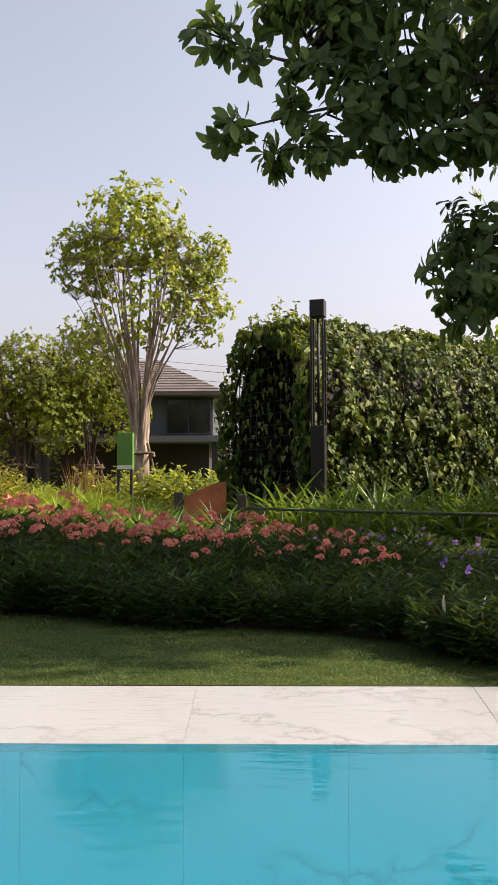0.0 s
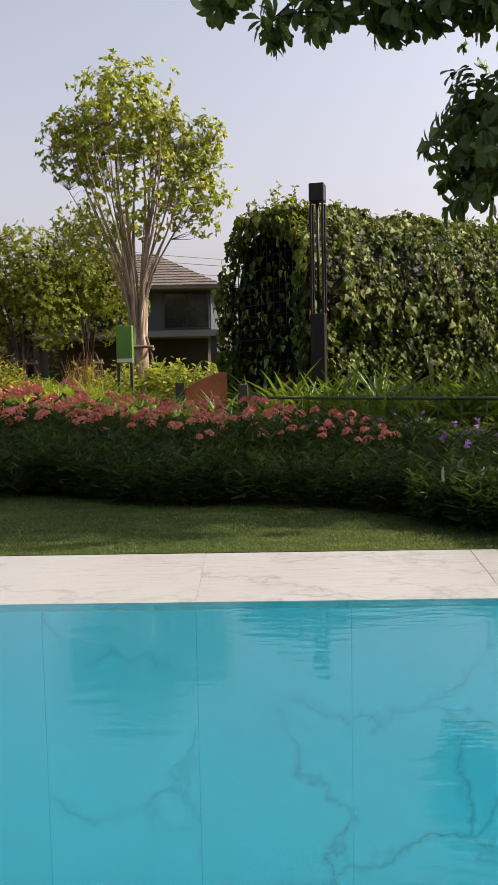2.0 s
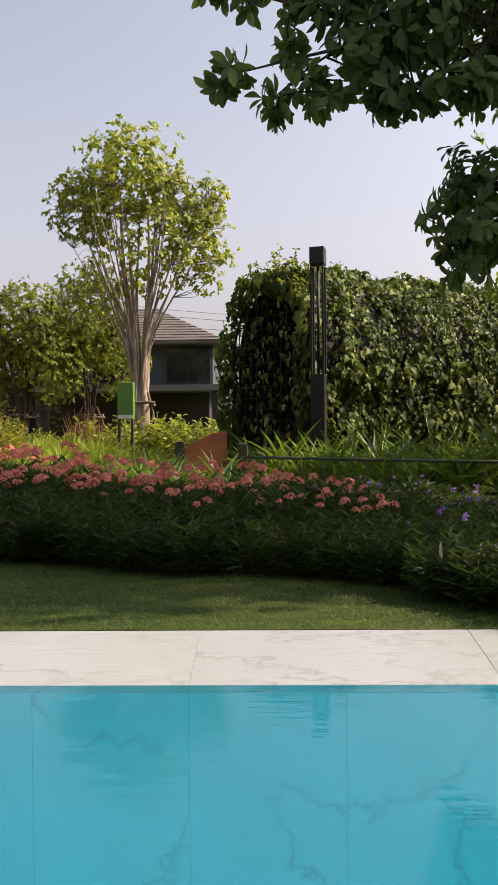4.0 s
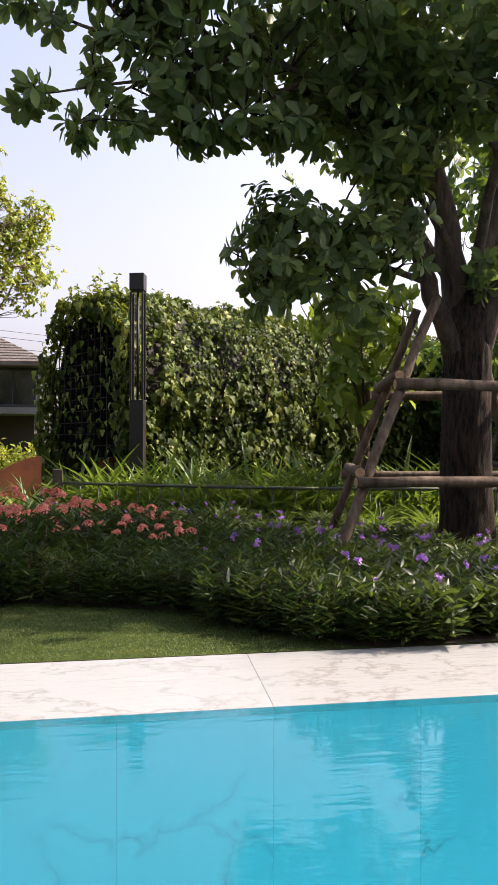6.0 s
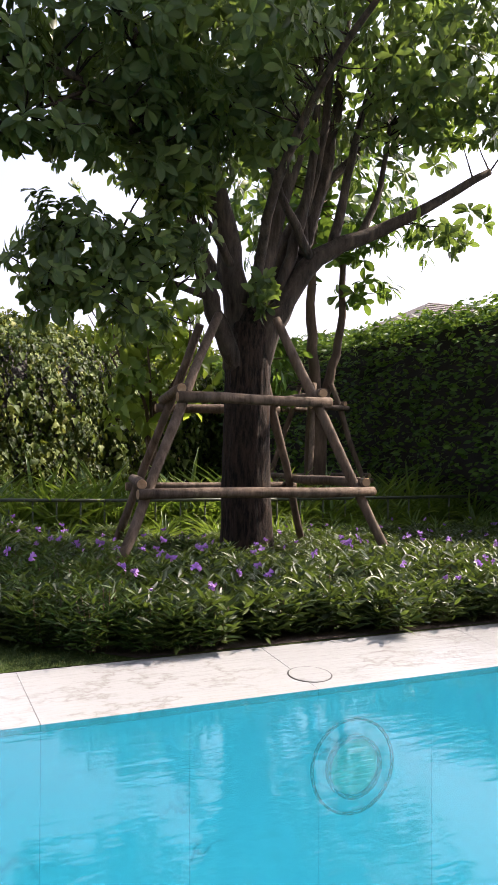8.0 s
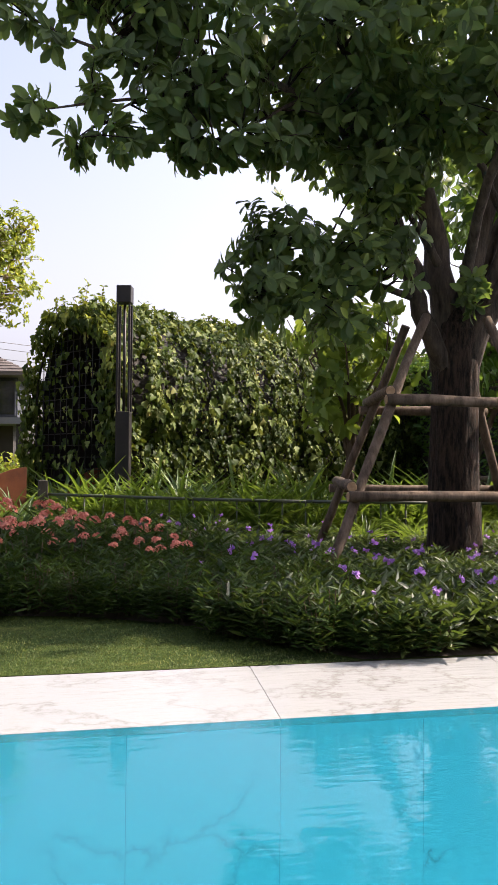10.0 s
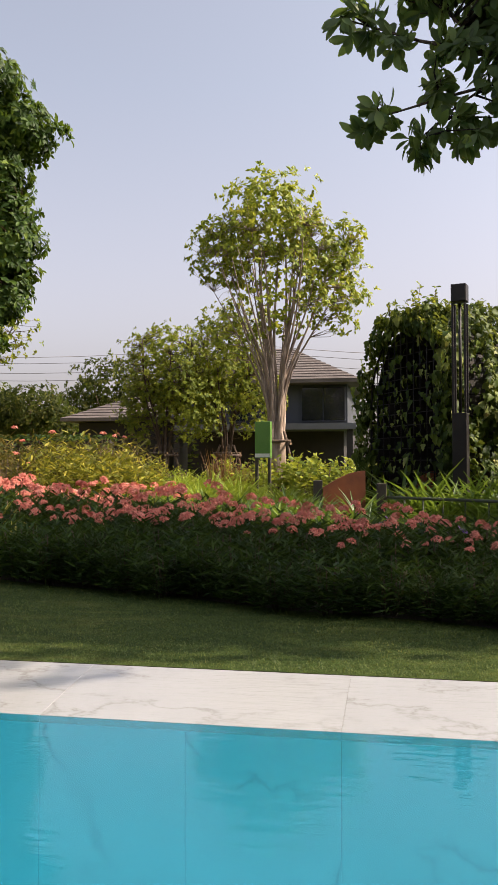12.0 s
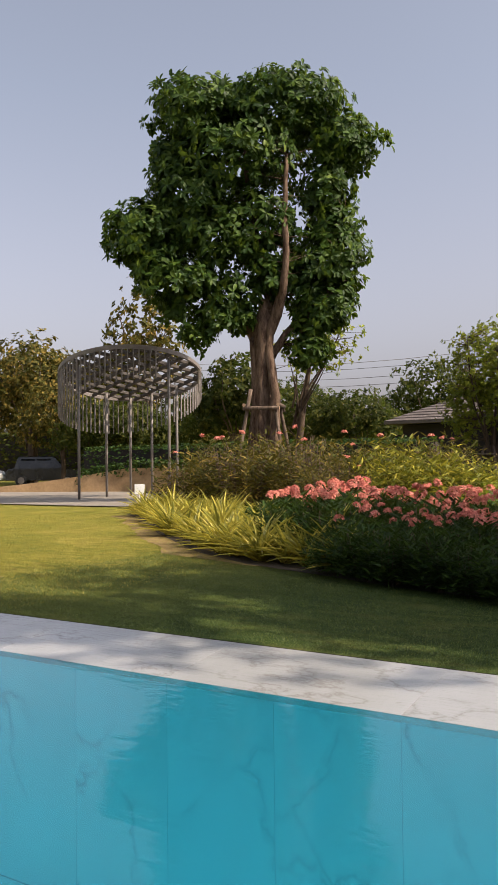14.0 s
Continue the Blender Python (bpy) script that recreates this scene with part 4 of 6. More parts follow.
# ---- climber tunnel ----
def tunnel():
    start, d, width, length = Vector((0.78, 13.55, G)), Vector((0.85, 0.52, 0)), 2.6, 9.5
    side = Vector((-d.y, d.x, 0))
    ob = thing("climber_tunnel", start, 0, label="arched trellis tunnel overgrown with a leafy green climber", category="pergola")

    def section(u):
        """Place and outward way on the arch, u from 0 (near foot) to 1 (far foot)."""
        straight, r = 2.0, width / 2
        arc = math.pi * r
        total = 2 * straight + arc
        s = u * total
        if s < straight:
            return Vector((0, 0, s)), Vector((-1, 0, 0))
        if s < straight + arc:
            a = (s - straight) / r
            return Vector((r - r * math.cos(a), 0, straight + r * math.sin(a) * 1.05)), Vector((-math.cos(a), 0, math.sin(a)))
        return Vector((width, 0, straight - (s - straight - arc))), Vector((1, 0, 0))

    def world_of(p, along_):
        return side * p.x + d * along_ + Vector((0, 0, p.z))

    for k in range(11):
        bm = bmesh.new()
        tube(bm, [world_of(section(i / 24)[0], k * 0.95) for i in range(25)], [0.022] * 25, 6)
        part("arch_rib", bm, DARKSTEEL, ob)
    for i in range(1, 24):
        bm = bmesh.new()
        p = section(i / 24)[0]
        tube(bm, (world_of(p, 0), world_of(p, length)), (0.009, 0.009), 5)
        part("trellis_bar", bm, DARKSTEEL, ob)
    rng = np.random.default_rng(21)
    pos, dirs, ups, size = [], [], [], []
    for _ in range(50000):
        u = rng.uniform(0.55, 1) if rng.uniform() < 0.3 else rng.uniform(0, 0.62)
        a = rng.uniform(-0.15, length)
        p, o = section(u)
        w = world_of(p, a)
        out = side * o.x + Vector((0, 0, o.z))
        lump = 0.16 + 0.16 * noise.noise(Vector((a * 0.9, u * 5, 3.0))) + 0.22 * noise.noise(Vector((a * 3.1, u * 15, 1.0)))
        w += out * (lump + rng.uniform(-0.14, 0.10))
        bare = noise.noise(Vector((a * 2.0, u * 9.0, 8.0))) + 0.6 * noise.noise(Vector((a * 5.0, u * 24.0, 2.0)))
        if w.z > 0.02 and (bare > -0.28 or rng.uniform() < 0.25):
            pos.append(tuple(w))
            dirs.append(tuple(Vector((0, 0, -0.8)) + out * rng.uniform(0.0, 0.9) + d * rng.uniform(-1.2, 1.2)))
            ups.append(tuple(out + Vector((0, 0, 0.4)) + Vector(rng.uniform(-0.85, 0.85, 3))))
            size.append(rng.uniform(0.045, 0.10) if rng.uniform() < 0.80 else rng.uniform(0.10, 0.18))
    # a dark sheet under the leaves stands in for the shade in their gaps
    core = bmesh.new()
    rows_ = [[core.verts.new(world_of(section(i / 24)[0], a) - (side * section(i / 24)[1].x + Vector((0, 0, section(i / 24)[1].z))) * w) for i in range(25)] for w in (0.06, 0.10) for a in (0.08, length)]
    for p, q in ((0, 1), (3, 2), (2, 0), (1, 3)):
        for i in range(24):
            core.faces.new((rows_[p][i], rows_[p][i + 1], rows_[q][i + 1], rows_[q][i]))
    part("shade_lining", core, DARKWALL, ob, "dark sheet for the shade inside the climber")
    v, f = spread(HEART, np.array(pos), np.array(dirs), np.array(ups), np.array(size))
    tagged(part("climber_leaves", mesh_np("climber_leaves", v, f, LEAF_IVY), LEAF_IVY, ob), kind="stuff")
    # square mesh across the open end, half covered with leaves that thicken towards the rim
    r = width / 2
    for k in range(1, 13):
        x = width * k / 13
        h = 2.0 + math.sqrt(max(0.0, r * r - (x - r) ** 2)) * 1.05
        bm = bmesh.new()
        tube(bm, (world_of(Vector((x, 0, 0)), 0.02), world_of(Vector((x, 0, h)), 0.02)), (0.009, 0.009), 5)
        part("mesh_bar", bm, DARKSTEEL, ob)
    for k in range(1, 16):
        z = 0.2 * k
        q = r - (math.sqrt(max(0.0, r * r - ((z - 2.0) / 1.05) ** 2)) if z > 2.0 else r)
        bm = bmesh.new()
        tube(bm, (world_of(Vector((q, 0, z)), 0.04), world_of(Vector((width - q, 0, z)), 0.04)), (0.008, 0.008), 5)
        part("mesh_bar", bm, DARKSTEEL, ob)
    pos, dirs, ups, size = [], [], [], []
    for _ in range(10500):
        x, z = rng.uniform(-0.15, width + 0.25), rng.uniform(0.02, 3.5)
        top_ = 2.0 + math.sqrt(max(0.0, (r + 0.2) ** 2 - (x - r) ** 2)) * 1.05
        inside = min(width + 0.2 - x, x + 0.15, top_ - z)
        if inside < 0 or rng.uniform() > max(0.05, 1.0 - inside / 0.42 + 0.6 * noise.noise(Vector((x * 2.3, z * 1.7, 5.0)))):
            continue
        pos.append(tuple(world_of(Vector((x, 0, z)), rng.uniform(-0.22, 0.12) * (1.2 if inside < 0.5 else 0.6))))
        dirs.append(tuple(Vector((0, 0, -1)) - d * rng.uniform(0, 0.8) + side * rng.uniform(-0.6, 0.6)))
        ups.append(tuple(-d + Vector((0, 0, 0.4)) + Vector(rng.uniform(-0.6, 0.6, 3))))
        size.append(rng.uniform(0.06, 0.12) if rng.uniform() < 0.7 else rng.uniform(0.12, 0.20))
    v, f = spread(HEART, np.array(pos), np.array(dirs), np.array(ups), np.array(size))
    tagged(part("rim_leaves", mesh_np("rim_leaves", v, f, LEAF_IVY), LEAF_IVY, ob), kind="stuff")
    # loose shoots on the top
    bm = bmesh.new()
    tips = []
    pr = random.Random(4)
    for _ in range(44):
        u, a = pr.uniform(0.3, 0.62), pr.choice((pr.uniform(-0.25, 0.45), pr.uniform(0, 8)))
        p = world_of(section(u)[0], a)
        q = p + Vector((pr.uniform(-0.15, 0.15), pr.uniform(-0.1, 0.1), pr.uniform(0.3, 0.62) if a < 0.5 and u > 0.42 else pr.uniform(0.15, 0.32)))
        tube(bm, (p, p.lerp(q, 0.5) + Vector((0.03, 0, 0)), q), (0.006, 0.005, 0.003), 4)
        tips += [p.lerp(q, t) for t in (0.6, 0.75, 0.9, 1.0)]
    tagged(part("shoot_growth", bm, MIDBARK, ob), kind="stuff")
    v, f = rosettes(rng, OVAL, np.array([tuple(t) for t in tips]), rand_dirs(rng, len(tips), 0.2, 1), 0.075, 4)
    tagged(part("shoot_leaves", mesh_np("shoot_leaves", v, f, LEAF_OLIVE), LEAF_OLIVE, ob), kind="stuff")


tunnel()


def hedge(name, a, b, width, height, n, leaf, mat_, seed, **tags):
    a, b = Vector(a), Vector(b)
    d = (b - a).normalized()
    side = Vector((-d.y, d.x, 0))
    ob = thing(name, (a.x, a.y, G), **tags)
    rng = np.random.default_rng(seed)
    L = (b - a).length
    s, t, h = rng.uniform(0, L, n), rng.uniform(-1, 1, n), rng.uniform(0, 1, n)
    face = rng.uniform(0, 1, n)
    t = np.where(face < 0.75, np.sign(t) * rng.uniform(0.75, 1.05, n), t)
    h = np.where(face < 0.75, h, rng.uniform(0.93, 1.03, n))
    lump = np.array([noise.noise(Vector((p * 1.1, q * 4, r * 2.0))) for p, q, r in zip(s, h, t)])
    pos = np.stack((d.x * s + side.x * t * width / 2, d.y * s + side.y * t * width / 2, h * height * (1 + 0.05 * lump)), axis=1)
    pos += np.stack((side.x * lump * 0.25, side.y * lump * 0.25, np.zeros(n)), axis=1)
    out = np.stack((side.x * np.sign(t), side.y * np.sign(t), np.full(n, 0.5)), axis=1)
    v, f = spread(OVAL, pos, rand_dirs(rng, n, -0.7, 0.3) + out * 0.4, out + rand_dirs(rng, n) * 0.6, leaf * rng.uniform(0.7, 1.3, n))
    tagged(part("hedge_leaves", mesh_np("hedge_leaves", v, f, mat_), mat_, ob), kind="stuff")
    # dark box added behind the leaves in place of the hedge's inner shade
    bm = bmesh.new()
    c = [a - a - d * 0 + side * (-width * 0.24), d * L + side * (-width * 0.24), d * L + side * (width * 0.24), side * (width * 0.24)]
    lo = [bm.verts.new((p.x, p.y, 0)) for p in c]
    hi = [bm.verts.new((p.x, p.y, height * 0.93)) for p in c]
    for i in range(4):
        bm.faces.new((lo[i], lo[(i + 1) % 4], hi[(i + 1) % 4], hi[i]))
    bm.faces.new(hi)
    part("hedge_shade_box", bm, DARKWALL, ob, "dark box for the shade inside the hedge")
    return ob


hedge("clipped_hedge", (7.6, 19.0, 0), (9.3, 4.0, 0), 1.0, 3.2, 30000, 0.11, LEAF_MID, 31, label="tall clipped dark green hedge along the garden's side", category="hedge")


# ---- lamp post, fence, gate, sign ----
def garden_lamp(at, turn):
    ob = thing("garden_lamp", at, turn, label="tall square bronze lamp post with an open lantern frame", category="lamp")
    w = 0.106
    part("lower_box", bevelled((-w, -w, -0.05), (w, w, 1.69), 0.008), DARKSTEEL, ob)
    for sx in (-1, 1):
        for sy in (-1, 1):
            part("corner_bar", bevelled((sx * (w - 0.016) - 0.016, sy * (w - 0.016) - 0.016, 1.69), (sx * (w - 0.016) + 0.016, sy * (w - 0.016) + 0.016, 3.32), 0.003), DARKSTEEL, ob)
    bm = bmesh.new()
    tube(bm, ((0, 0, 1.69), (0, 0, 3.32)), (0.022, 0.022), 10)
    part("inner_rod", bm, DARKSTEEL, ob, "slim dark rod inside the frame")
    part("cap", bevelled((-w - 0.006, -w - 0.006, 3.34), (w + 0.006, w + 0.006, 3.60), 0.008), DARKSTEEL, ob)
    return ob


garden_lamp((0.83, 13.05, G), -14.0)


def fence_run(pts):
    ob = thing("low_fence", (0, 0, G), label="low dark green metal fence with a top rail", category="fence")
    for z, r in ((0.465, 0.021), (0.10, 0.012)):
        for a, b in zip(pts, pts[1:]):
            bm = bmesh.new()
            tube(bm, ((a[0], a[1], z), (b[0], b[1], z)), (r, r), 8)
            part("rail", bm, RAILMAT, ob)
    for a, b in zip(pts, pts[1:]):
        n = max(1, round(math.dist(a, b) / 0.32))
        for i in range(n):
            x, y = a[0] + (b[0] - a[0]) * i / n, a[1] + (b[1] - a[1]) * i / n
            bm = bmesh.new()
            tube(bm, ((x, y, -0.05), (x, y, 0.45)), (0.011, 0.011), 6)
            part("picket", bm, RAILMAT, ob)
    return ob


fence_run(FENCE)


def gate_post(x, y, h):
    ob = thing("gate_post", (x, y, G), 8, label="short square weathered dark gate post", category="post", group="gate posts")
    part("shaft", bevelled((-0.065, -0.065, -0.05), (0.065, 0.065, h), 0.008), POSTWOOD, ob)


gate_post(-1.24, 12.5, 0.70)
gate_post(-0.32, 12.4, 0.66)


def gate_leaf(at, turn, width, h0, h1):
    """A solid leaf whose top rises in a curve."""
    ob = thing("gate_leaf", at, turn, label="low rust brown gate leaf with a curved top, standing open", category="gate", group="gate leaves")
    bm = bmesh.new()
    n = 12
    rows = []
    for y in (-0.02, 0.02):
        lo = [bm.verts.new((width * i / n, y, 0.05)) for i in range(n + 1)]
        hi = [bm.verts.new((width * i / n, y, h0 + (h1 - h0) * math.sin(i / n * math.pi / 2))) for i in range(n + 1)]
        rows.append((lo, hi))
    (l0, t0), (l1, t1) = rows
    for i in range(n):
        bm.faces.new((l0[i], l0[i + 1], t0[i + 1], t0[i]))
        bm.faces.new((l1[i + 1], l1[i], t1[i], t1[i + 1]))
        bm.faces.new((t0[i], t0[i + 1], t1[i + 1], t1[i]))
    bm.faces.new((l0[0], t0[0], t1[0], l1[0]))
    bm.faces.new((l0[n], l1[n], t1[n], t0[n]))
    part("panel", bm, CORTEN, ob)


gate_leaf((-1.16, 12.45, G), 14, 0.62, 0.60, 0.84)
gate_leaf((0.0, 14.35, G), 4, 0.52, 0.48, 0.82)


def board_sign(at, turn):
    ob = thing("board_sign", at, turn, label="upright green information board on two dark posts", category="sign")
    part("panel", bevelled((-0.17, -0.02, 1.06), (0.17, 0.075, 1.80), 0.006), SIGNGREEN, ob)
    part("lower_strip", bevelled((-0.165, -0.026, 1.075), (0.165, -0.021, 1.15), 0.001), SIGNWHITE, ob, "pale strip with small print")
    for x in (-0.14, 0.14):
        part("post", bevelled((x - 0.03, -0.015, -0.05), (x + 0.03, 0.035, 1.06), 0.005), POSTWOOD, ob)


board_sign((-2.80, 17.0, G), -14)


# ---- houses ----
def hip_roof(bm, x0, x1, y0, y1, z0, z1, ridge0, ridge1, yr):
    """Four sloping sides over a rectangle with thick eaves."""
    e = [bm.verts.new(p) for p in ((x0, y0, z0), (x1, y0, z0), (x1, y1, z0), (x0, y1, z0))]
    r = [bm.verts.new((ridge0, yr, z1)), bm.verts.new((ridge1, yr, z1))]
    u = [bm.verts.new((p.co.x, p.co.y, z0 - 0.10)) for p in e]
    bm.faces.new((e[0], e[1], r[1], r[0]))
    bm.faces.new((e[2], e[3], r[0], r[1]))
    bm.faces.new((e[1], e[2], r[1]))
    bm.faces.new((e[3], e[0], r[0]))
    for i in range(4):
        bm.faces.new((u[i], u[(i + 1) % 4], e[(i + 1) % 4], e[i]))
    bm.faces.new(u[::-1])


def tile_courses(parent, x0, x1, y0, z0, ridge0, ridge1, yr, z1, n):
    for k in range(n):
        t0, t1 = k / n, (k + 1) / n
        a0, a1 = x0 + (ridge0 - x0) * t0, x1 + (ridge1 - x1) * t0
        b0, b1 = x0 + (ridge0 - x0) * t1, x1 + (ridge1 - x1) * t1
        ya, yb, za, zb = y0 + (yr - y0) * t0, y0 + (yr - y0) * t1, z0 + (z1 - z0) * t0, z0 + (z1 - z0) * t1
        bm = bmesh.new()
        v = [bm.verts.new(p) for p in ((a0, ya, za + 0.065), (a1, ya, za + 0.065), (b1, yb, zb + 0.03), (b0, yb, zb + 0.03), (a0, ya, za + 0.01), (a1, ya, za + 0.01))]
        bm.faces.new(v[:4])
        bm.faces.new((v[4], v[5], v[1], v[0]))
        part("tile_course", bm, ROOFTILE, parent)


def house():
    ob = thing("house", (0, 0, 0), label="two-storey grey house with a brown hipped tile roof", category="house")
    bm = bmesh.new()
    hip_roof(bm, -10.2, -1.75, 36.0, 45.0, 4.62, 6.62, -6.7, -5.3, 40.5)
    roof = part("roof", bm, ROOFTILE, ob)
    tile_courses(roof, -10.2, -1.75, 36.0, 4.62, -6.7, -5.3, 40.5, 6.62, 13)
    bm = bmesh.new()
    box(bm, (-9.6, 37.0, 2.75), (-2.35, 44.4, 4.5))
    part("upper_wall", bm, WALLGREY, ob)
    bm = bmesh.new()
    box(bm, (-10.1, 35.9, 2.48), (-1.9, 44.6, 2.75))
    part("floor_slab", bm, SLABPALE, ob, "pale concrete slab edge")
    bm = bmesh.new()
    box(bm, (-9.4, 38.2, G - 0.1), (-2.6, 44.2, 2.48))
    part("lower_wall", bm, DARKWALL, ob)
    for x0, x1 in ((-4.4, -2.42), (-7.4, -5.4)):
        w = part("window", bevelled((x0, 36.93, 2.86), (x1, 37.02, 4.42), 0.01), WALLGREY, ob, "grey framed wide window")
        n = 2
        for k in range(n):
            a, b = x0 + 0.05 + (x1 - x0 - 0.05) * k / n, x0 + (x1 - x0 - 0.05) * (k + 1) / n
            part("pane", bevelled((a, 36.90, 2.92), (b, 36.925, 4.36), 0.004), GLASSDARK, w, "dark glass")
    for x in (-9.9, -6.2, -2.2):
        bm = bmesh.new()
        box(bm, (x - 0.13, 36.1, G - 0.1), (x + 0.13, 36.36, 2.48))
        part("column", bm, DARKWALL, ob)


house()


def pavilion_hut():
    ob = thing("garden_hut", (0, 0, 0), label="small dark hut with a grey-brown pyramid roof", category="hut")
    bm = bmesh.new()
    hip_roof(bm, -16.5, -10.6, 38.6, 44.0, 3.2, 4.4, -13.75, -13.3, 41.2)
    roof = part("roof", bm, ROOFTILE, ob)
    tile_courses(roof, -16.5, -10.6, 38.6, 3.2, -13.75, -13.3, 41.2, 4.4, 8)
    bm = bmesh.new()
    box(bm, (-15.8, 39.3, G - 0.1), (-11.3, 43.4, 3.05))
    part("wall", bm, DARKWALL, ob)


pavilion_hut()
# ---- round canopy, seat wall, path ----
def canopy():
    cx, cy, R = -17.48, 20.6, 2.2
    ob = thing("round_canopy", (cx, cy, G), label="round steel canopy with a tilted lattice roof and hanging slats", category="canopy")
    to_cam = Vector((-cx, 0.4 - cy, 0)).normalized()
    tilt = 0.27

    def rim(a, r=R):
        p = Vector((math.cos(a) * r, math.sin(a) * r, 0))
        return Vector((p.x, p.y, 3.95 + p.dot(to_cam) * tilt))

    n = 96
    bm = bmesh.new()
    prof = ((0.0, -0.06), (0.07, -0.06), (0.07, 0.06), (0.0, 0.06))
    ring = []
    for i in range(n):
        a = 2 * math.pi * i / n
        q = rim(a)
        out = Vector((math.cos(a), math.sin(a), 0))
        ring.append([bm.verts.new(q + out * o + Vector((0, 0, h))) for o, h in prof])
    for i in range(n):
        p, q = ring[i], ring[(i + 1) % n]
        for k in range(4):
            bm.faces.new((p[k], q[k], q[(k + 1) % 4], p[(k + 1) % 4]))
    part("rim", bm, STEEL, ob)
    for k in range(-7, 8):
        for axis_ in (0, 1):
            o = k * 0.46
            if abs(o) >= R - 0.05:
                continue
            h = math.sqrt(R * R - o * o)
            ang = math.atan2(to_cam.y, to_cam.x) + 0.6 + axis_ * math.pi / 2
            u, w = Vector((math.cos(ang), math.sin(ang), 0)), Vector((-math.sin(ang), math.cos(ang), 0))
            p, q = u * -h + w * o, u * h + w * o
            bm = bmesh.new()
            vs = []
            for e in (p, q):
                for s, z in ((-0.04, -0.045), (0.04, -0.045), (0.04, 0.045), (-0.04, 0.045)):
                    g = e + w * s
                    vs.append(bm.verts.new((g.x, g.y, 3.95 + g.dot(to_cam) * tilt + z)))
            for f in ((0, 1, 2, 3), (7, 6, 5, 4), (0, 4, 5, 1), (1, 5, 6, 2), (2, 6, 7, 3), (3, 7, 4, 0)):
                bm.faces.new([vs[i] for i in f])
            part("lattice_bar", bm, LATTICE, ob)
    cam_a = math.atan2(to_cam.y, to_cam.x)
    for i in range(84):
        a = 2 * math.pi * i / 84
        rel = (a - cam_a + math.pi) % (2 * math.pi) - math.pi
        q = rim(a, R + 0.05)
        # the skirt is longest on one flank and fades out on the other
        low = 2.90 + 0.25 * math.sin(rel) + 0.68 * math.cos(rel)
        if q.z - low < 0.15 or 0.35 < rel < 1.2:
            continue
        m = pose(q.x, q.y, 0, 0, 0, math.degrees(a))
        bm = bmesh.new()
        box(bm, (-0.022, -0.016, low), (0.022, 0.016, q.z), m)
        part("slat", bm, STEEL, ob)
    for rel in (-64, 41, 120, 156, 180, 207):
        a = cam_a + radians(rel)
        q = rim(a, R * 0.8)
        bm = bmesh.new()
        tube(bm, ((q.x, q.y, -0.1), (q.x, q.y, q.z)), (0.043, 0.043), 12)
        part("post", bm, STEEL, ob)


canopy()


def sweep(bm, line, w0, w1, z0, z1):
    """A band with a rectangular section along a line in plan."""
    rows = []
    for i, p in enumerate(line):
        a, b = Vector(line[max(i - 1, 0)]), Vector(line[min(i + 1, len(line) - 1)])
        d = (b - a).normalized()
        s = Vector((-d.y, d.x))
        q = Vector(p)
        z = z1[i] if isinstance(z1, list) else z1
        rows.append([bm.verts.new((*(q + s * o), h)) for o, h in ((w0, z0), (w1, z0), (w1, z), (w0, z))])
    for a, b in zip(rows, rows[1:]):
        for k in range(4):
            bm.faces.new((a[k], b[k], b[(k + 1) % 4], a[(k + 1) % 4]))
    bm.faces.new(rows[0])
    bm.faces.new(rows[-1][::-1])


curve = [tuple(p)[:2] for p in smooth_line(((-34, 21.5, 0), (-27, 24.5, 0), (-22.5, 26.2, 0), (-18, 26.8, 0), (-13.5, 26.0, 0), (-10, 24.0, 0)), 6)]
bm = bmesh.new()
hs = [G + 0.12 + 0.86 * min(1.0, max(0.0, (i - 4) / 8)) for i in range(len(curve))]
sweep(bm, curve, 0.0, 0.5, G - 0.1, hs)
bmesh.ops.recalc_face_normals(bm, faces=bm.faces[:])
seat = tagged(part("curved_wall", bm, SANDWALL), "low curved tan rendered planter wall", "wall", kind="structure")

rng_ = np.random.default_rng(35)
pos_ = []
for _ in range(3800):
    k = rng_.uniform(9, len(curve) - 1.01)
    i = int(k)
    a, b = Vector(curve[i]), Vector(curve[i + 1])
    q, d_ = a.lerp(b, k - i), (b - a).normalized()
    drop = max(0.0, noise.noise(Vector((k * 1.9, 0, 6.0)))) * 0.9 + 0.06
    pos_.append((q.x + d_.y * 0.08 - d_.y * rng_.uniform(0, 0.5), q.y - d_.x * 0.08 + d_.x * rng_.uniform(0, 0.5), hs[i] + rng_.uniform(-drop, 0.35)))
v, f = spread(OVAL, np.array(pos_), rand_dirs(rng_, len(pos_), -0.9, 0.2), rand_dirs(rng_, len(pos_), 0.1, 1.0), rng_.uniform(0.10, 0.2, len(pos_)))
tagged(part("trailing_plants", mesh_np("trailing_plants", v, f, LEAF_SHRUB), LEAF_SHRUB), "dark green plants trailing over the curved wall", "plants", kind="stuff")

bm = bmesh.new()
pts = smooth_line(((-60, 17.5, 0), (-25, 16.4, 0), (-15.5, 15.9, 0), (-12.2, 16.6, 0), (-11, 19, 0), (-12, 24, 0)), 6)
fr = [bm.verts.new((p.x, p.y, G + 0.03)) for p in pts]
bk = [bm.verts.new((p.x - 2.0 - 1.2 * i * 0.4, 27.5, G + 0.03)) for i, p in enumerate(pts)]
for i in range(len(pts) - 1):
    bm.faces.new((fr[i], fr[i + 1], bk[i + 1], bk[i]))
bmesh.ops.recalc_face_normals(bm, faces=bm.faces[:])
tagged(part("pavement", bm, PAVING), "pale paved court under the round canopy", "pavement", kind="structure")


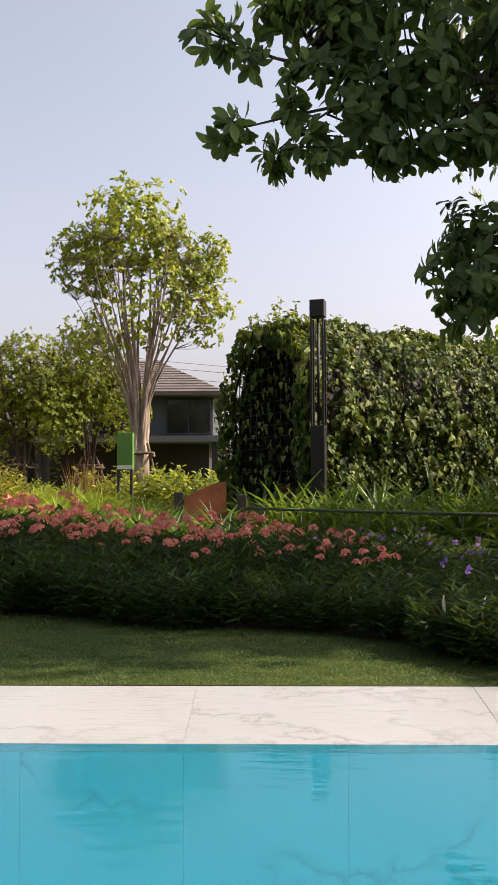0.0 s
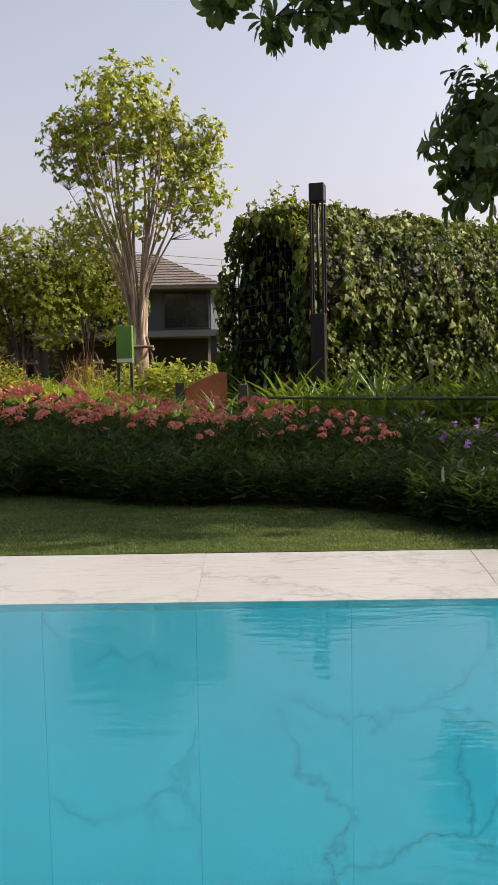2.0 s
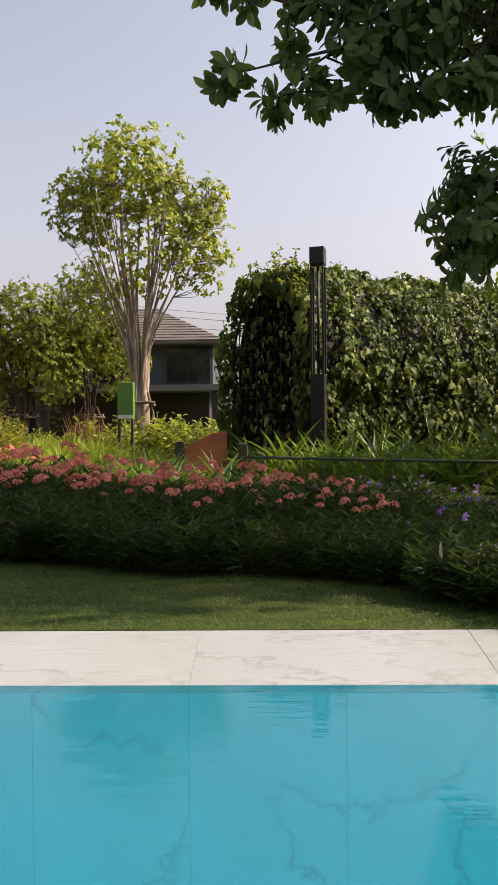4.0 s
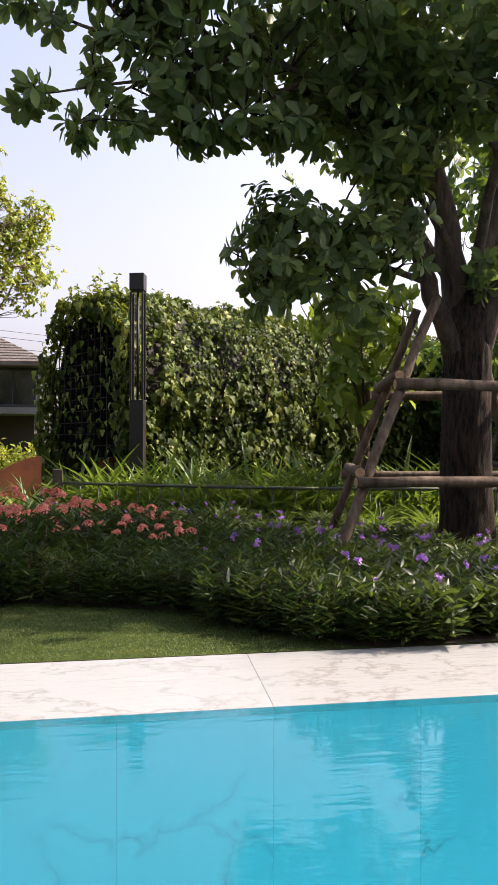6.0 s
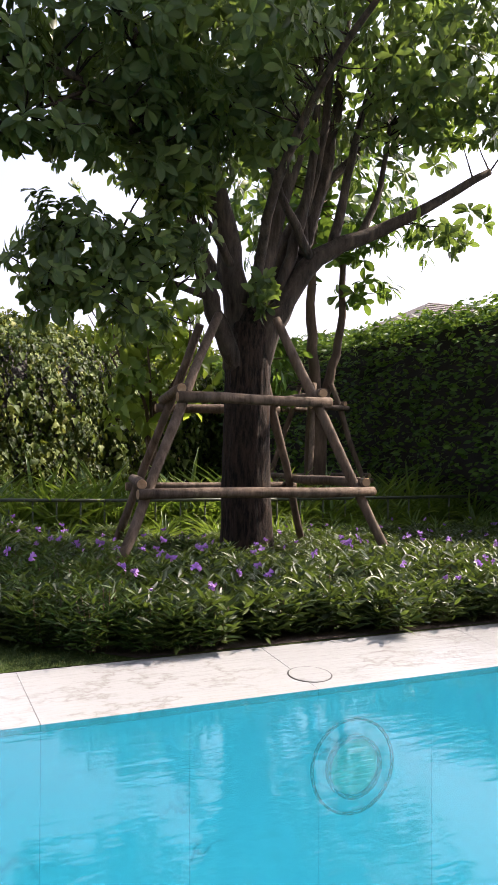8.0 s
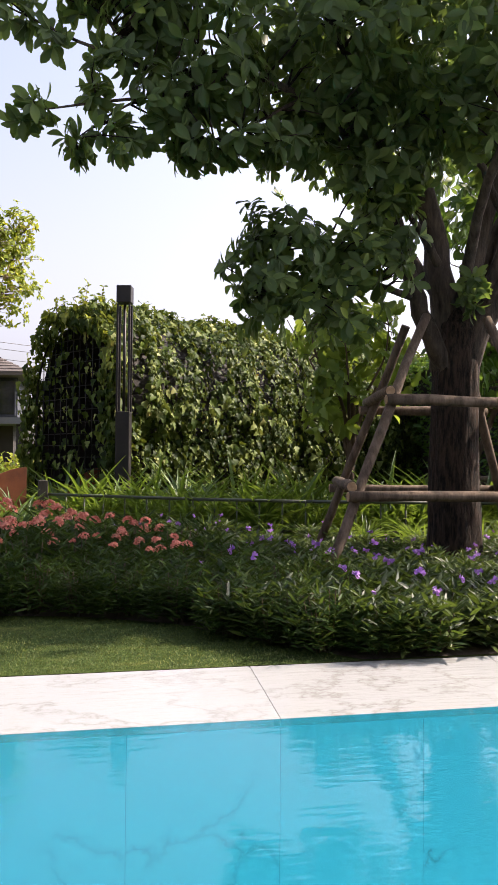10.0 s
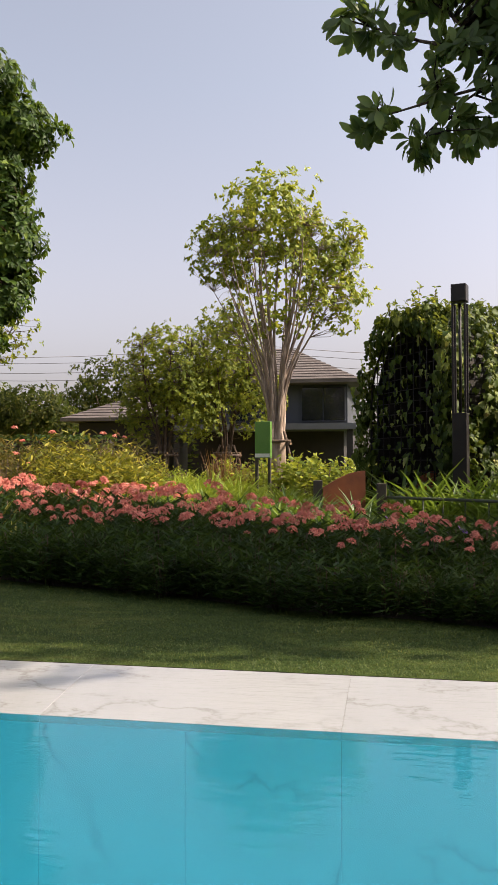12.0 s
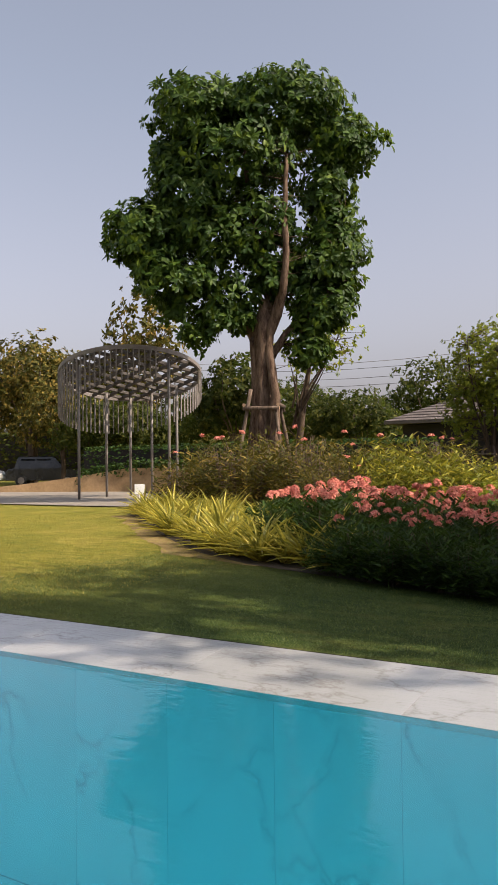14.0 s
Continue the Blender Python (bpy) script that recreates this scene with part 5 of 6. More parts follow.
# ---- other trees ----
def fan_stems(seed, n, z0, height, spread_, r, lean=0.0, inward=0.14):
    pr = random.Random(seed)
    out = []
    for k in range(n):
        a = 2 * math.pi * k / n + pr.uniform(-0.3, 0.3)
        s = spread_ * pr.uniform(0.35, 1.0)
        e = Vector((math.cos(a) * s + lean, math.sin(a) * s, height * pr.uniform(0.75, 1.0)))
        p0 = Vector((math.cos(a) * r * 0.6, math.sin(a) * r * 0.6, z0 * pr.uniform(0.7, 1.1)))
        m1 = p0.lerp(e, 0.35) + Vector((-math.cos(a), -math.sin(a), 0)) * s * inward
        m2 = p0.lerp(e, 0.7) + Vector((pr.uniform(-1, 1), pr.uniform(-1, 1), 0)) * s * 0.1 + Vector((-math.cos(a), -math.sin(a), 0)) * s * max(0.0, inward - 0.14)
        out.append(((tuple(p0), tuple(m1), tuple(m2), tuple(e)), r * pr.uniform(0.3, 0.48), r * 0.08))
    return out


# slender many-stemmed pale tree
make_tree("slender_tree", (-3.12, 21.0, G), 51, (((0, 0, -0.1), (0, 0, 0.5), (0.03, 0, 1.3), (0.0, 0, 2.2)), (0.27, 0.23, 0.20, 0.10)), [(((0.16 * math.cos(a * 1.26), 0.16 * math.sin(a * 1.26), -0.1), (0.15 * math.cos(a * 1.26 + 0.2), 0.15 * math.sin(a * 1.26 + 0.2), 1.2), (0.20 * math.cos(a * 1.26 + 0.5), 0.20 * math.sin(a * 1.26 + 0.5), 2.4), (0.34 * math.cos(a * 1.26 + 0.6), 0.34 * math.sin(a * 1.26 + 0.6), 4.2), (0.45 * math.cos(a * 1.26 + 0.4), 0.45 * math.sin(a * 1.26 + 0.4), 6.2)), 0.095, 0.02) for a in range(5)] + fan_stems(51, 26, 1.7, 6.9, 1.9, 0.10, 0, 0.16),
          [((-0.2, 0, 7.2), (1.35, 1.3, 1.3), 547), ((-1.4, 0, 6.4), (0.95, 1.0, 1.0), 265), ((1.5, 0.1, 6.1), (0.7, 0.7, 0.6), 80), ((1.9, 0.0, 6.6), (0.45, 0.5, 0.5), 44), ((1.4, 0.1, 5.3), (1.0, 0.9, 1.0), 167), ((0.9, 0.1, 6.6), (0.9, 0.9, 0.9), 159), ((0.0, 0, 5.4), (1.7, 1.4, 1.4), 230),
           ((-1.0, 0.0, 4.2), (0.9, 0.8, 0.8), 53), ((2.0, 0.0, 5.1), (0.5, 0.5, 0.45), 21), ((1.75, 0.0, 4.4), (0.4, 0.4, 0.3), 13)],
          OVAL, 0.118, 8, LEAF_LIGHT, PALEBARK, twig_r=0.008, label="slender many-stemmed tree with pale bark and light green leaves", category="tree")
prop_poles("tree_prop", (-3.15, 21.0, G), 30.0, 0.85, 0.28, 1.75, (0.65, 1.45), 0.035, 3,
           label="three leaning wooden props round the slender tree", category="tree prop")

# low bushy trees beside it
for bx, by, h, seed in ((-6.8, 23.5, 5.2, 61), (-5.1, 24.3, 5.8, 62)):
    make_tree("bushy_tree", (bx, by, G), seed, (((0, 0, -0.1), (0.05, 0, 0.5), (0, 0, 0.9)), (0.15, 0.12, 0.12)), fan_stems(seed, 7, 0.7, h * 0.85, 1.2, 0.13),
              [((0, 0, h * 0.74), (1.4, 1.3, h * 0.25), 1000), ((-0.75, 0.2, h * 0.50), (0.8, 0.8, h * 0.18), 460), ((0.9, -0.2, h * 0.50), (1.0, 0.9, h * 0.20), 520), ((0.3, -0.3, h * 0.62), (0.9, 0.8, h * 0.17), 260)],
              OVAL, 0.08, 9, LEAF_OLIVE, MIDBARK, twig_r=0.007, twig_share=0.5, label="bushy small tree with olive green leaves", category="tree", group="bushy trees")
    prop_poles("tree_prop", (bx, by, G), 10.0 + seed, 0.8, 0.2, 1.5, (0.6, 1.2), 0.035, 4, label="leaning wooden props round a bushy tree", category="tree prop", group="props of the bushy trees")

# tall dense tree on the lawn's far side
make_tree("tall_tree", (-11.5, 19.0, G), 71, (((0, 0, -0.1), (0.03, 0, 1.0), (-0.05, 0, 2.2), (0.0, 0, 3.6), (0.03, 0, 4.7), (0.05, 0, 5.4)), (0.36, 0.29, 0.265, 0.26, 0.25, 0.1)),
          [(((0, 0, 4.0), (-0.7, 0.1, 4.9), (-1.9, 0.2, 5.7), (-3.0, 0.2, 7.2)), 0.18, 0.05), (((0.30, -0.12, -0.1), (0.36, -0.15, 1.4), (0.42, -0.15, 2.8), (0.22, -0.1, 4.2), (0.6, 0, 5.6)), 0.17, 0.09), (((0, 0, 4.2), (0.1, 0.2, 5.2), (-0.4, 0.2, 7.5), (-0.6, 0, 10.3)), 0.16, 0.04),
           (((0.05, 0, 4.2), (0.6, -0.12, 5.2), (0.88, -0.32, 6.2), (0.95, -0.45, 7.5), (0.92, -0.3, 9.0)), 0.13, 0.05), (((0.1, 0.2, 3.9), (0.6, 0.5, 4.7), (1.4, 0.8, 5.4), (1.9, 0.9, 7.4)), 0.12, 0.04), (((-0.22, -0.2, -0.1), (-0.2, -0.18, 1.4), (-0.16, -0.15, 2.8), (-0.3, -0.05, 4.4)), 0.15, 0.10), (((0.08, -0.28, -0.1), (0.10, -0.24, 1.3), (0.02, -0.2, 2.7), (0.15, -0.1, 4.5)), 0.13, 0.09)],
          [((0.844 * u, 0.536 * u, z), (r, r, h), n) for u, z, r, h, n in (
              (0.7, 10.6, 1.7, 0.95, 480), (-1.75, 10.5, 1.4, 0.95, 340), (2.15, 9.6, 1.2, 0.75, 260), (-0.6, 9.2, 1.9, 1.0, 380), (-0.6, 10.6, 1.0, 0.75, 150), (-3.1, 7.2, 1.3, 0.95, 340), (-2.0, 8.2, 1.2, 1.1, 280),
              (1.7, 8.4, 0.8, 0.9, 130), (1.75, 6.6, 1.1, 0.9, 260), (1.6, 5.1, 0.95, 0.8, 190), (-2.3, 5.9, 1.3, 0.7, 240), (0.0, 7.4, 1.3, 1.1, 220), (-1.3, 7.1, 1.2, 0.9, 190), (1.0, 6.0, 0.9, 0.8, 110), (-0.6, 5.6, 1.0, 0.7, 90), (-1.8, 4.5, 0.6, 0.4, 40), (1.2, 4.1, 0.7, 0.5, 60), (0.2, 6.2, 1.0, 0.6, 110), (-2.35, 9.3, 0.7, 0.7, 130), (1.9, 7.5, 0.8, 0.7, 120), (1.9, 5.8, 0.8, 0.6, 90), (-2.7, 6.5, 0.9, 0.5, 90), (-1.25, 4.95, 0.7, 0.45, 80), (-0.55, 5.0, 0.5, 0.4, 46), (-2.4, 5.2, 0.5, 0.35, 36))],
          OBOVATE_SLIM, 0.205, 10, LEAF_TALL, TALLBARK, twig_r=0.012, twig_share=0.35, label="tall dense tree with glossy dark green leaves", category="tree")
prop_poles("tree_prop", (-11.5, 19.0, G), 20.0, 1.1, 0.42, 3.0, (2.5,), 0.05, 4, label="leaning wooden props round the tall tree", category="tree prop")
make_tree("thin_tree", (-12.0, 21.5, G), 72, (((0, 0, -0.1), (0.2, 0, 2.0), (0.55, 0, 4.0)), (0.13, 0.10, 0.05)), fan_stems(72, 6, 2.5, 4.9, 1.3, 0.11, 0.8),
          [((0.9, 0, 4.5), (1.4, 1.2, 0.9), 150)], OVAL, 0.12, 6, LEAF_OLIVE, MIDBARK, twig_r=0.008, label="thin leaning tree with sparse leaves", category="tree")
# second propped tree behind the first
make_tree("propped_tree", (6.42, 11.3, G), 73, (((0, 0, -0.1), (0.0, 0, 1.0), (0.03, 0, 1.9)), (0.2, 0.17, 0.15)),
          [(((0, 0, 1.7), (-0.05, 0, 2.6), (-0.08, 0, 3.6), (0, 0, 4.8)), 0.10, 0.05), (((0.05, 0, 1.7), (0.30, 0, 2.4), (0.45, 0, 3.2), (0.5, 0.1, 4.6)), 0.09, 0.04),
           (((0, 0, 1.8), (-0.4, 0.2, 2.8), (-0.7, 0.3, 4.0)), 0.06, 0.03)],
          [((0.1, 0, 5.0), (1.8, 1.6, 1.3), 240), ((0.9, 0.0, 3.6), (0.5, 0.5, 0.3), 10), ((-0.9, 0, 2.3), (0.6, 0.6, 0.6), 34)], OBOVATE, 0.21, 8, LEAF_MID, MIDBARK, twig_share=0.5,
          label="younger forked tree with grey bark and fresh green leaves", category="tree")
prop_poles("tree_prop", (6.42, 11.3, G), 10.0, 0.95, 0.24, 2.1, (0.7, 1.75), 0.04, 4, label="leaning wooden props round the forked tree", category="tree prop")
make_tree("propped_tree", (4.05, 11.9, G), 74, (((0, 0, -0.1), (0.0, 0, 1.0), (0.03, 0, 1.9)), (0.07, 0.06, 0.045)), fan_stems(74, 7, 1.5, 3.2, 1.0, 0.07),
          [((0.0, 0, 2.8), (0.95, 0.8, 0.55), 52), ((-0.35, -0.2, 1.9), (0.5, 0.4, 0.6), 22), ((0.4, 0, 2.2), (0.5, 0.5, 0.5), 14)], BROAD, 0.24, 6, LEAF_YOUNG, MIDBARK, twig_share=0.6,
          label="young tree with broad fresh green leaves", category="tree")


# far trees
def far_tree(x, y, h, w, seed, mat_, bark=MIDBARK, dens=1.0):
    n = int(430 * dens)
    make_tree("far_tree", (x, y, G), seed, (((0, 0, -0.1), (0.1, 0, h * 0.2), (0, 0, h * 0.4)), (h * 0.03, h * 0.022, h * 0.02)), fan_stems(seed, 6, h * 0.3, h * 0.8, w * 0.6, h * 0.022),
              [((0, 0, h * 0.72), (w * 0.75, w * 0.7, h * 0.26), n), ((-w * 0.5, 0, h * 0.55), (w * 0.5, w * 0.5, h * 0.2), n // 2), ((w * 0.5, 0, h * 0.58), (w * 0.5, w * 0.5, h * 0.2), n // 2)],
              OVAL, 0.016 * h + 0.11, 7, mat_, bark, twig_r=0.015, twig_share=0.15, label="distant leafy tree behind the garden", category="tree", group="far trees")


far = ((-36, 62, 9.0, 7.0, LEAF_FAR, 1.2), (-27, 60, 7.0, 5.0, LEAF_FAR, 1.0), (-22, 62, 9.6, 5.0, LEAF_FAR, 1.3), (-16, 64, 10.2, 6.0, LEAF_FAR, 1.3), (-30, 46, 4.8, 3.6, LEAF_OLIVE, 1.0),
       (-24, 44, 6.2, 3.4, LEAF_FAR, 1.0), (-20.5, 44, 5.6, 3.0, LEAF_FAR, 1.0), (-24, 36, 5.2, 3.2, LEAF_FAR, 1.0), (-27.5, 38, 5.6, 3.4, LEAF_FAR, 1.0), (-31.5, 34, 5.0, 3.0, LEAF_FAR, 1.0), (-46, 43, 10.5, 5.5, LEAF_BUSH, 1.3), (-40, 44, 8.5, 5.0, LEAF_BUSH, 1.3), (-33, 40, 13.2, 3.2, LEAF_BUSH, 0.45),
       (-36, 36, 6.5, 4.0, LEAF_BUSH, 1.2), (-29, 34, 4.6, 3.0, LEAF_FAR, 1.0), (-50, 34, 9, 5.5, LEAF_BUSH, 1.2), (-9, 58, 7.0, 5.0, LEAF_FAR, 1.0), (-21, 32, 6.4, 2.6, LEAF_FAR, 1.2), (-42, 39, 10.2, 4.6, LEAF_BUSH, 1.5), (-37, 41, 8.4, 4.0, LEAF_BUSH, 1.4), (-34, 38, 6.0, 3.6, LEAF_FAR, 1.5), (-45, 48, 7.5, 5.0, LEAF_FAR, 1.4), (12, 40, 7, 5.0, LEAF_FAR, 1.0), (20, 34, 7, 5.0, LEAF_FAR, 1.0))
for i, (x, y, h, w, m_, dn) in enumerate(far):
    far_tree(x, y, h, w, 200 + i, m_, dens=dn)
hedge("far_hedge", (-60, 52, 0), (-6, 56, 0), 2.0, 4.3, 9000, 0.4, LEAF_FAR, 32, label="long dark hedge behind the parked cars", category="hedge")
hedge("planter_hedge", (-26, 27.6, 0), (-10, 28.0, 0), 1.0, 1.9, 5000, 0.15, LEAF_SHRUB, 33, label="low green planting on the curved wall", category="hedge")

# taller bushes behind the striped clumps
big = [shrub_mesh(300 + k, 0.75, 1.5, 2000, 0.125, NARROW, LEAF_BUSH) for k in range(3)]
bheads = [bloom_mesh(320 + k, 26, 0.055, 0.02, PINK) for k in range(3)]
bt = [(0.5 * math.cos(a * 1.4), 0.5 * math.sin(a * 1.4), 1.35 + 0.08 * (a % 3)) for a in range(3)]
spots = [(-9.6, 14.3, 1.0), (-8.9, 14.0, 1.05), (-8.2, 14.6, 1.0), (-7.5, 14.3, 0.95), (-6.7, 13.5, 0.8), (-6.1, 13.9, 0.82), (-7.0, 14.0, 0.85), (-6.4, 14.8, 0.95), (-5.8, 15.2, 0.95), (-10.2, 15.2, 1.0), (-8.6, 15.6, 1.1), (-7.2, 15.5, 1.0), (-6.4, 18.5, 1.1), (-7.3, 20, 1.1), (-10.6, 14.4, 0.8)]
scatter_kind("tall_bush", spots, (("foliage", big, None), ("stem_growth", [stem_mesh(420, 0.75, 1.5, 60)], None), ("flower_head", bheads, bt)), "tall bushes", "tall narrow-leaved bush with a few pink flowers", "shrub", 12)
cro = [shrub_mesh(340 + k, 0.5, 1.25, 1200, 0.14, NARROW, LEAF_SPIKY) for k in range(3)]
spots = [(-5.6, 13.5, 0.85), (-5.0, 13.7, 0.9), (-5.4, 14.3, 0.98), (-4.7, 14.5, 0.85), (-5.9, 14.0, 0.9), (-6.1, 14.7, 0.98), (-4.9, 15.0, 0.9)]
scatter_kind("yellow_bush", spots, (("foliage", cro, None), ("stem_growth", [stem_mesh(421, 0.5, 1.0)], None)), "yellow-leaved bushes", "spiky yellow-green bush of upright narrow leaves", "shrub", 13)
mid = [shrub_mesh(360 + k, 0.5, 0.8, 640, 0.10, OVAL, LEAF_OLIVE) for k in range(3)]
spots = [(-1.9 + 0.5 * i, 19.4 + 0.5 * (i % 3), 1.35) for i in range(-4, 5)] + [(-8.5 + 0.7 * i, 22.0 + 0.6 * (i % 2), 1.0) for i in range(9)]
scatter_kind("round_bush", spots, (("foliage", mid, None), ("stem_growth", [stem_mesh(422, 0.5, 0.8)], None)), "round bushes", "low rounded bush with light green leaves", "shrub", 14)
# taller flowering shrubs between the striped clumps and the pink row
spots = []
for row in range(4):
    for i in range(9):
        x = -5.9 + i * 0.42 + rs.uniform(-0.1, 0.1)
        spots.append((x, bed_front(x) + 1.6 + row * 0.5, rs.uniform(0.78, 0.95)))
scatter_kind("flowering_shrub", spots, (("foliage", leafs, None), ("stem_growth", stems_low, None), ("flower_head", heads, tops[:7])), "flowering shrubs in the bed",
             "low narrow-leaved shrub with clusters of pink flowers", "shrub", 15)


# ---- parked cars, power lines, small sign ----
CARDARK = plain("dark car paint", (0.012, 0.013, 0.014), (0.02, 0.02, 0.022), 1.0, 0.25, 0.0)
CARWHITE = plain("white car paint", (0.7, 0.7, 0.7), (0.78, 0.78, 0.78), 1.0, 0.25, 0.0)
RUBBER = plain("tyre rubber", (0.012, 0.012, 0.012), (0.02, 0.02, 0.02), 4.0, 0.9)


def car(at, turn, paint, high, label):
    ob = thing("car", at, turn, label=label, category="car", group="parked cars")
    prof = ((-2.2, 0.35), (-2.25, 0.75), (-2.1, 0.95), (-1.75, 1.02), (-1.55, high - 0.06), (-1.3, high), (0.35, high), (0.6, high - 0.05), (1.15, 1.05), (2.0, 0.9), (2.2, 0.72), (2.2, 0.35))
    bm = bmesh.new()
    rows = []
    for y, s in ((-0.88, 0.0), (-0.80, 0.04), (0.80, 0.04), (0.88, 0.0)):
        rows.append([bm.verts.new((x, y * (0.84 if z > 1.1 else 1.0), z + (s if z > 0.9 else 0))) for x, z in prof])
    for a, b in zip(rows, rows[1:]):
        for i in range(len(prof) - 1):
            bm.faces.new((a[i], a[i + 1], b[i + 1], b[i]))
    bm.faces.new(rows[0])
    bm.faces.new(rows[-1][::-1])
    bmesh.ops.recalc_face_normals(bm, faces=bm.faces[:])
    part("body", bm, paint, ob)
    for sy in (-1, 1):
        for x0, x1 in ((-1.35, -0.55), (-0.45, 0.35)):
            part("side_window", bevelled((x0, sy * 0.765 - 0.02, 1.08), (x1, sy * 0.765 + 0.02, high - 0.12), 0.006), GLASSDARK, ob, "dark side window")
    for x in (-1.35, 1.35):
        for sy in (-1, 1):
            bm = bmesh.new()
            tube(bm, ((x, sy * 0.72, 0.33), (x, sy * 0.90, 0.33)), (0.33, 0.33), 20)
            wheel = part("wheel", bm, RUBBER, ob)
            bm = bmesh.new()
            tube(bm, ((x, sy * 0.90, 0.33), (x, sy * 0.912, 0.33)), (0.20, 0.19), 16)
            part("rim", bm, STEEL, wheel)
    for sy in (-0.6, 0.6):
        part("headlight", bevelled((2.17, sy - 0.16, 0.66), (2.22, sy + 0.16, 0.80), 0.01), SIGNWHITE, ob)


car((-37.3, 35.9, G), 40, CARDARK, 1.72, "dark parked sport utility car behind the planter")
car((-41.0, 33.0, G), 35, CARWHITE, 1.45, "white parked car behind the planter")
car((-31.5, 42.0, G), 20, CARWHITE, 1.45, "white parked car seen between the canopy posts")


def small_sign(at, turn):
    ob = thing("small_sign", at, turn, label="small white notice plate on a short stake", category="sign")
    part("plate", bevelled((-0.12, -0.008, 0.34), (0.12, 0.008, 0.58), 0.003), SIGNWHITE, ob)
    bm = bmesh.new()
    tube(bm, ((0, 0.012, -0.05), (0, 0.012, 0.54)), (0.012, 0.012), 8)
    part("stake", bm, SIGNWHITE, ob)


small_sign((-13.15, 15.86, G), 40)

for i, (za, zb) in enumerate(((10.6, 10.0), (10.1, 9.5), (9.3, 8.8), (8.7, 8.2))):
    bm = bmesh.new()
    a, b = Vector((-46, 60, za)), Vector((22, 66, zb))
    tube(bm, [a.lerp(b, t / 16) - Vector((0, 0, 1.0 * (1 - (2 * (t % 8) / 8 - 1) ** 2))) for t in range(17)], [0.02] * 17, 5)
    tagged(part("power_line", bm, STEEL), "thin grey overhead power line crossing the sky", "cable", group="overhead power lines")


def utility_pole(x, y, h):
    ob = thing("utility_pole", (x, y, G), 0, label="distant concrete utility pole carrying power lines", category="pole", group="utility poles")
    bm = bmesh.new()
    tube(bm, ((0, 0, -0.1), (0, 0, h)), (0.16, 0.11), 10)
    part("shaft", bm, SLABPALE, ob)
    part("crossarm", bevelled((-1.1, -0.06, h - 0.7), (1.1, 0.06, h - 0.58), 0.01), SLABPALE, ob)


utility_pole(-46, 60, 11.0)
utility_pole(22, 66, 10.4)
utility_pole(-12, 63, 9.9)


# reddish upright reeds by the sign
REED = leafy("red-brown reed", ((0.0, (0.07, 0.03, 0.014)), (0.5, (0.16, 0.08, 0.03)), (1.0, (0.32, 0.24, 0.06))), 0.6, 0.25, (0.5, 0.25, 0.05))
reeds = [strap_mesh(500 + k, 26, 1.05, REED, 0.18, REEDBLADE) for k in range(2)]
scatter_kind("red_reed_clump", [(-3.75, 19.0, 1.0), (-4.15, 19.4, 1.05), (-3.5, 19.6, 0.9), (-4.5, 19.9, 1.0)], (("leaves", reeds, None),), "reed clumps", "upright clump of thin red-brown reeds", "plant", 19)


# roof of the neighbouring house over the hedge
def neighbour():
    ob = thing("neighbour_house", (0, 0, 0), label="grey neighbouring house with a hipped tile roof behind the hedge", category="house")
    bm = bmesh.new()
    hip_roof(bm, 18.0, 31.0, 25.0, 35.0, 5.75, 8.0, 22.5, 27.0, 30.0)
    roof = part("roof", bm, ROOFTILE, ob)
    tile_courses(roof, 18.0, 31.0, 25.0, 5.75, 22.5, 27.0, 30.0, 8.0, 14)
    bm = bmesh.new()
    box(bm, (18.8, 25.8, G - 0.1), (30.2, 34.2, 5.65))
    part("wall", bm, WALLGREY, ob)
    for x in (19.4, 22.7, 26.0):
        w = part("window", bevelled((x, 25.72, 3.6), (x + 2.0, 25.82, 5.2), 0.01), SLABPALE, ob)
        part("pane", bevelled((x + 0.08, 25.69, 3.68), (x + 1.92, 25.715, 5.12), 0.004), GLASSDARK, w)


neighbour()

# ---- floor drain cover, water inlet ----
slope = math.degrees(math.atan2(0.060, CW))
drain = thing("round_cover", (0, 0, 0), 0, label="round marble access cover set flush in the pool edge", category="cover")
drain.matrix_basis = pose(2.2, 3.785, 0.0178, slope, 0, 0)
bm = bmesh.new()
tube(bm, ((0, 0, -0.02), (0, 0, 0.0012)), (0.105, 0.105), 40)
part("seal", bm, DARKSTEEL, drain, "dark rubber seal")
bm = bmesh.new()
tube(bm, ((0, 0, -0.02), (0, 0, 0.0026)), (0.098, 0.098), 40)
part("lid", bm, MARBLE, drain)

LENS = plain("greenish lamp glass", (0.45, 0.62, 0.36), (0.62, 0.78, 0.48), 14.0, 0.15, 0.2, 0.003)
RINGDARK = plain("dark lamp ring", (0.003, 0.008, 0.01), (0.006, 0.014, 0.016), 5.0, 0.4)


def ring_mesh(r, w, depth, seg=40):
    bm = bmesh.new()
    rows = []
    for i in range(seg):
        a = 2 * math.pi * i / seg
        c, s_ = math.cos(a), math.sin(a)
        rows.append([bm.verts.new((c * q, d, s_ * q)) for q, d in ((r - w, 0.0), (r - w, -depth), (r, -depth), (r, 0.0))])
    for p, q in zip(rows, rows[1:] + rows[:1]):
        for k in range(4):
            bm.faces.new((p[k], p[(k + 1) % 4], q[(k + 1) % 4], q[k]))
    bmesh.ops.recalc_face_normals(bm, faces=bm.faces[:])
    return bm


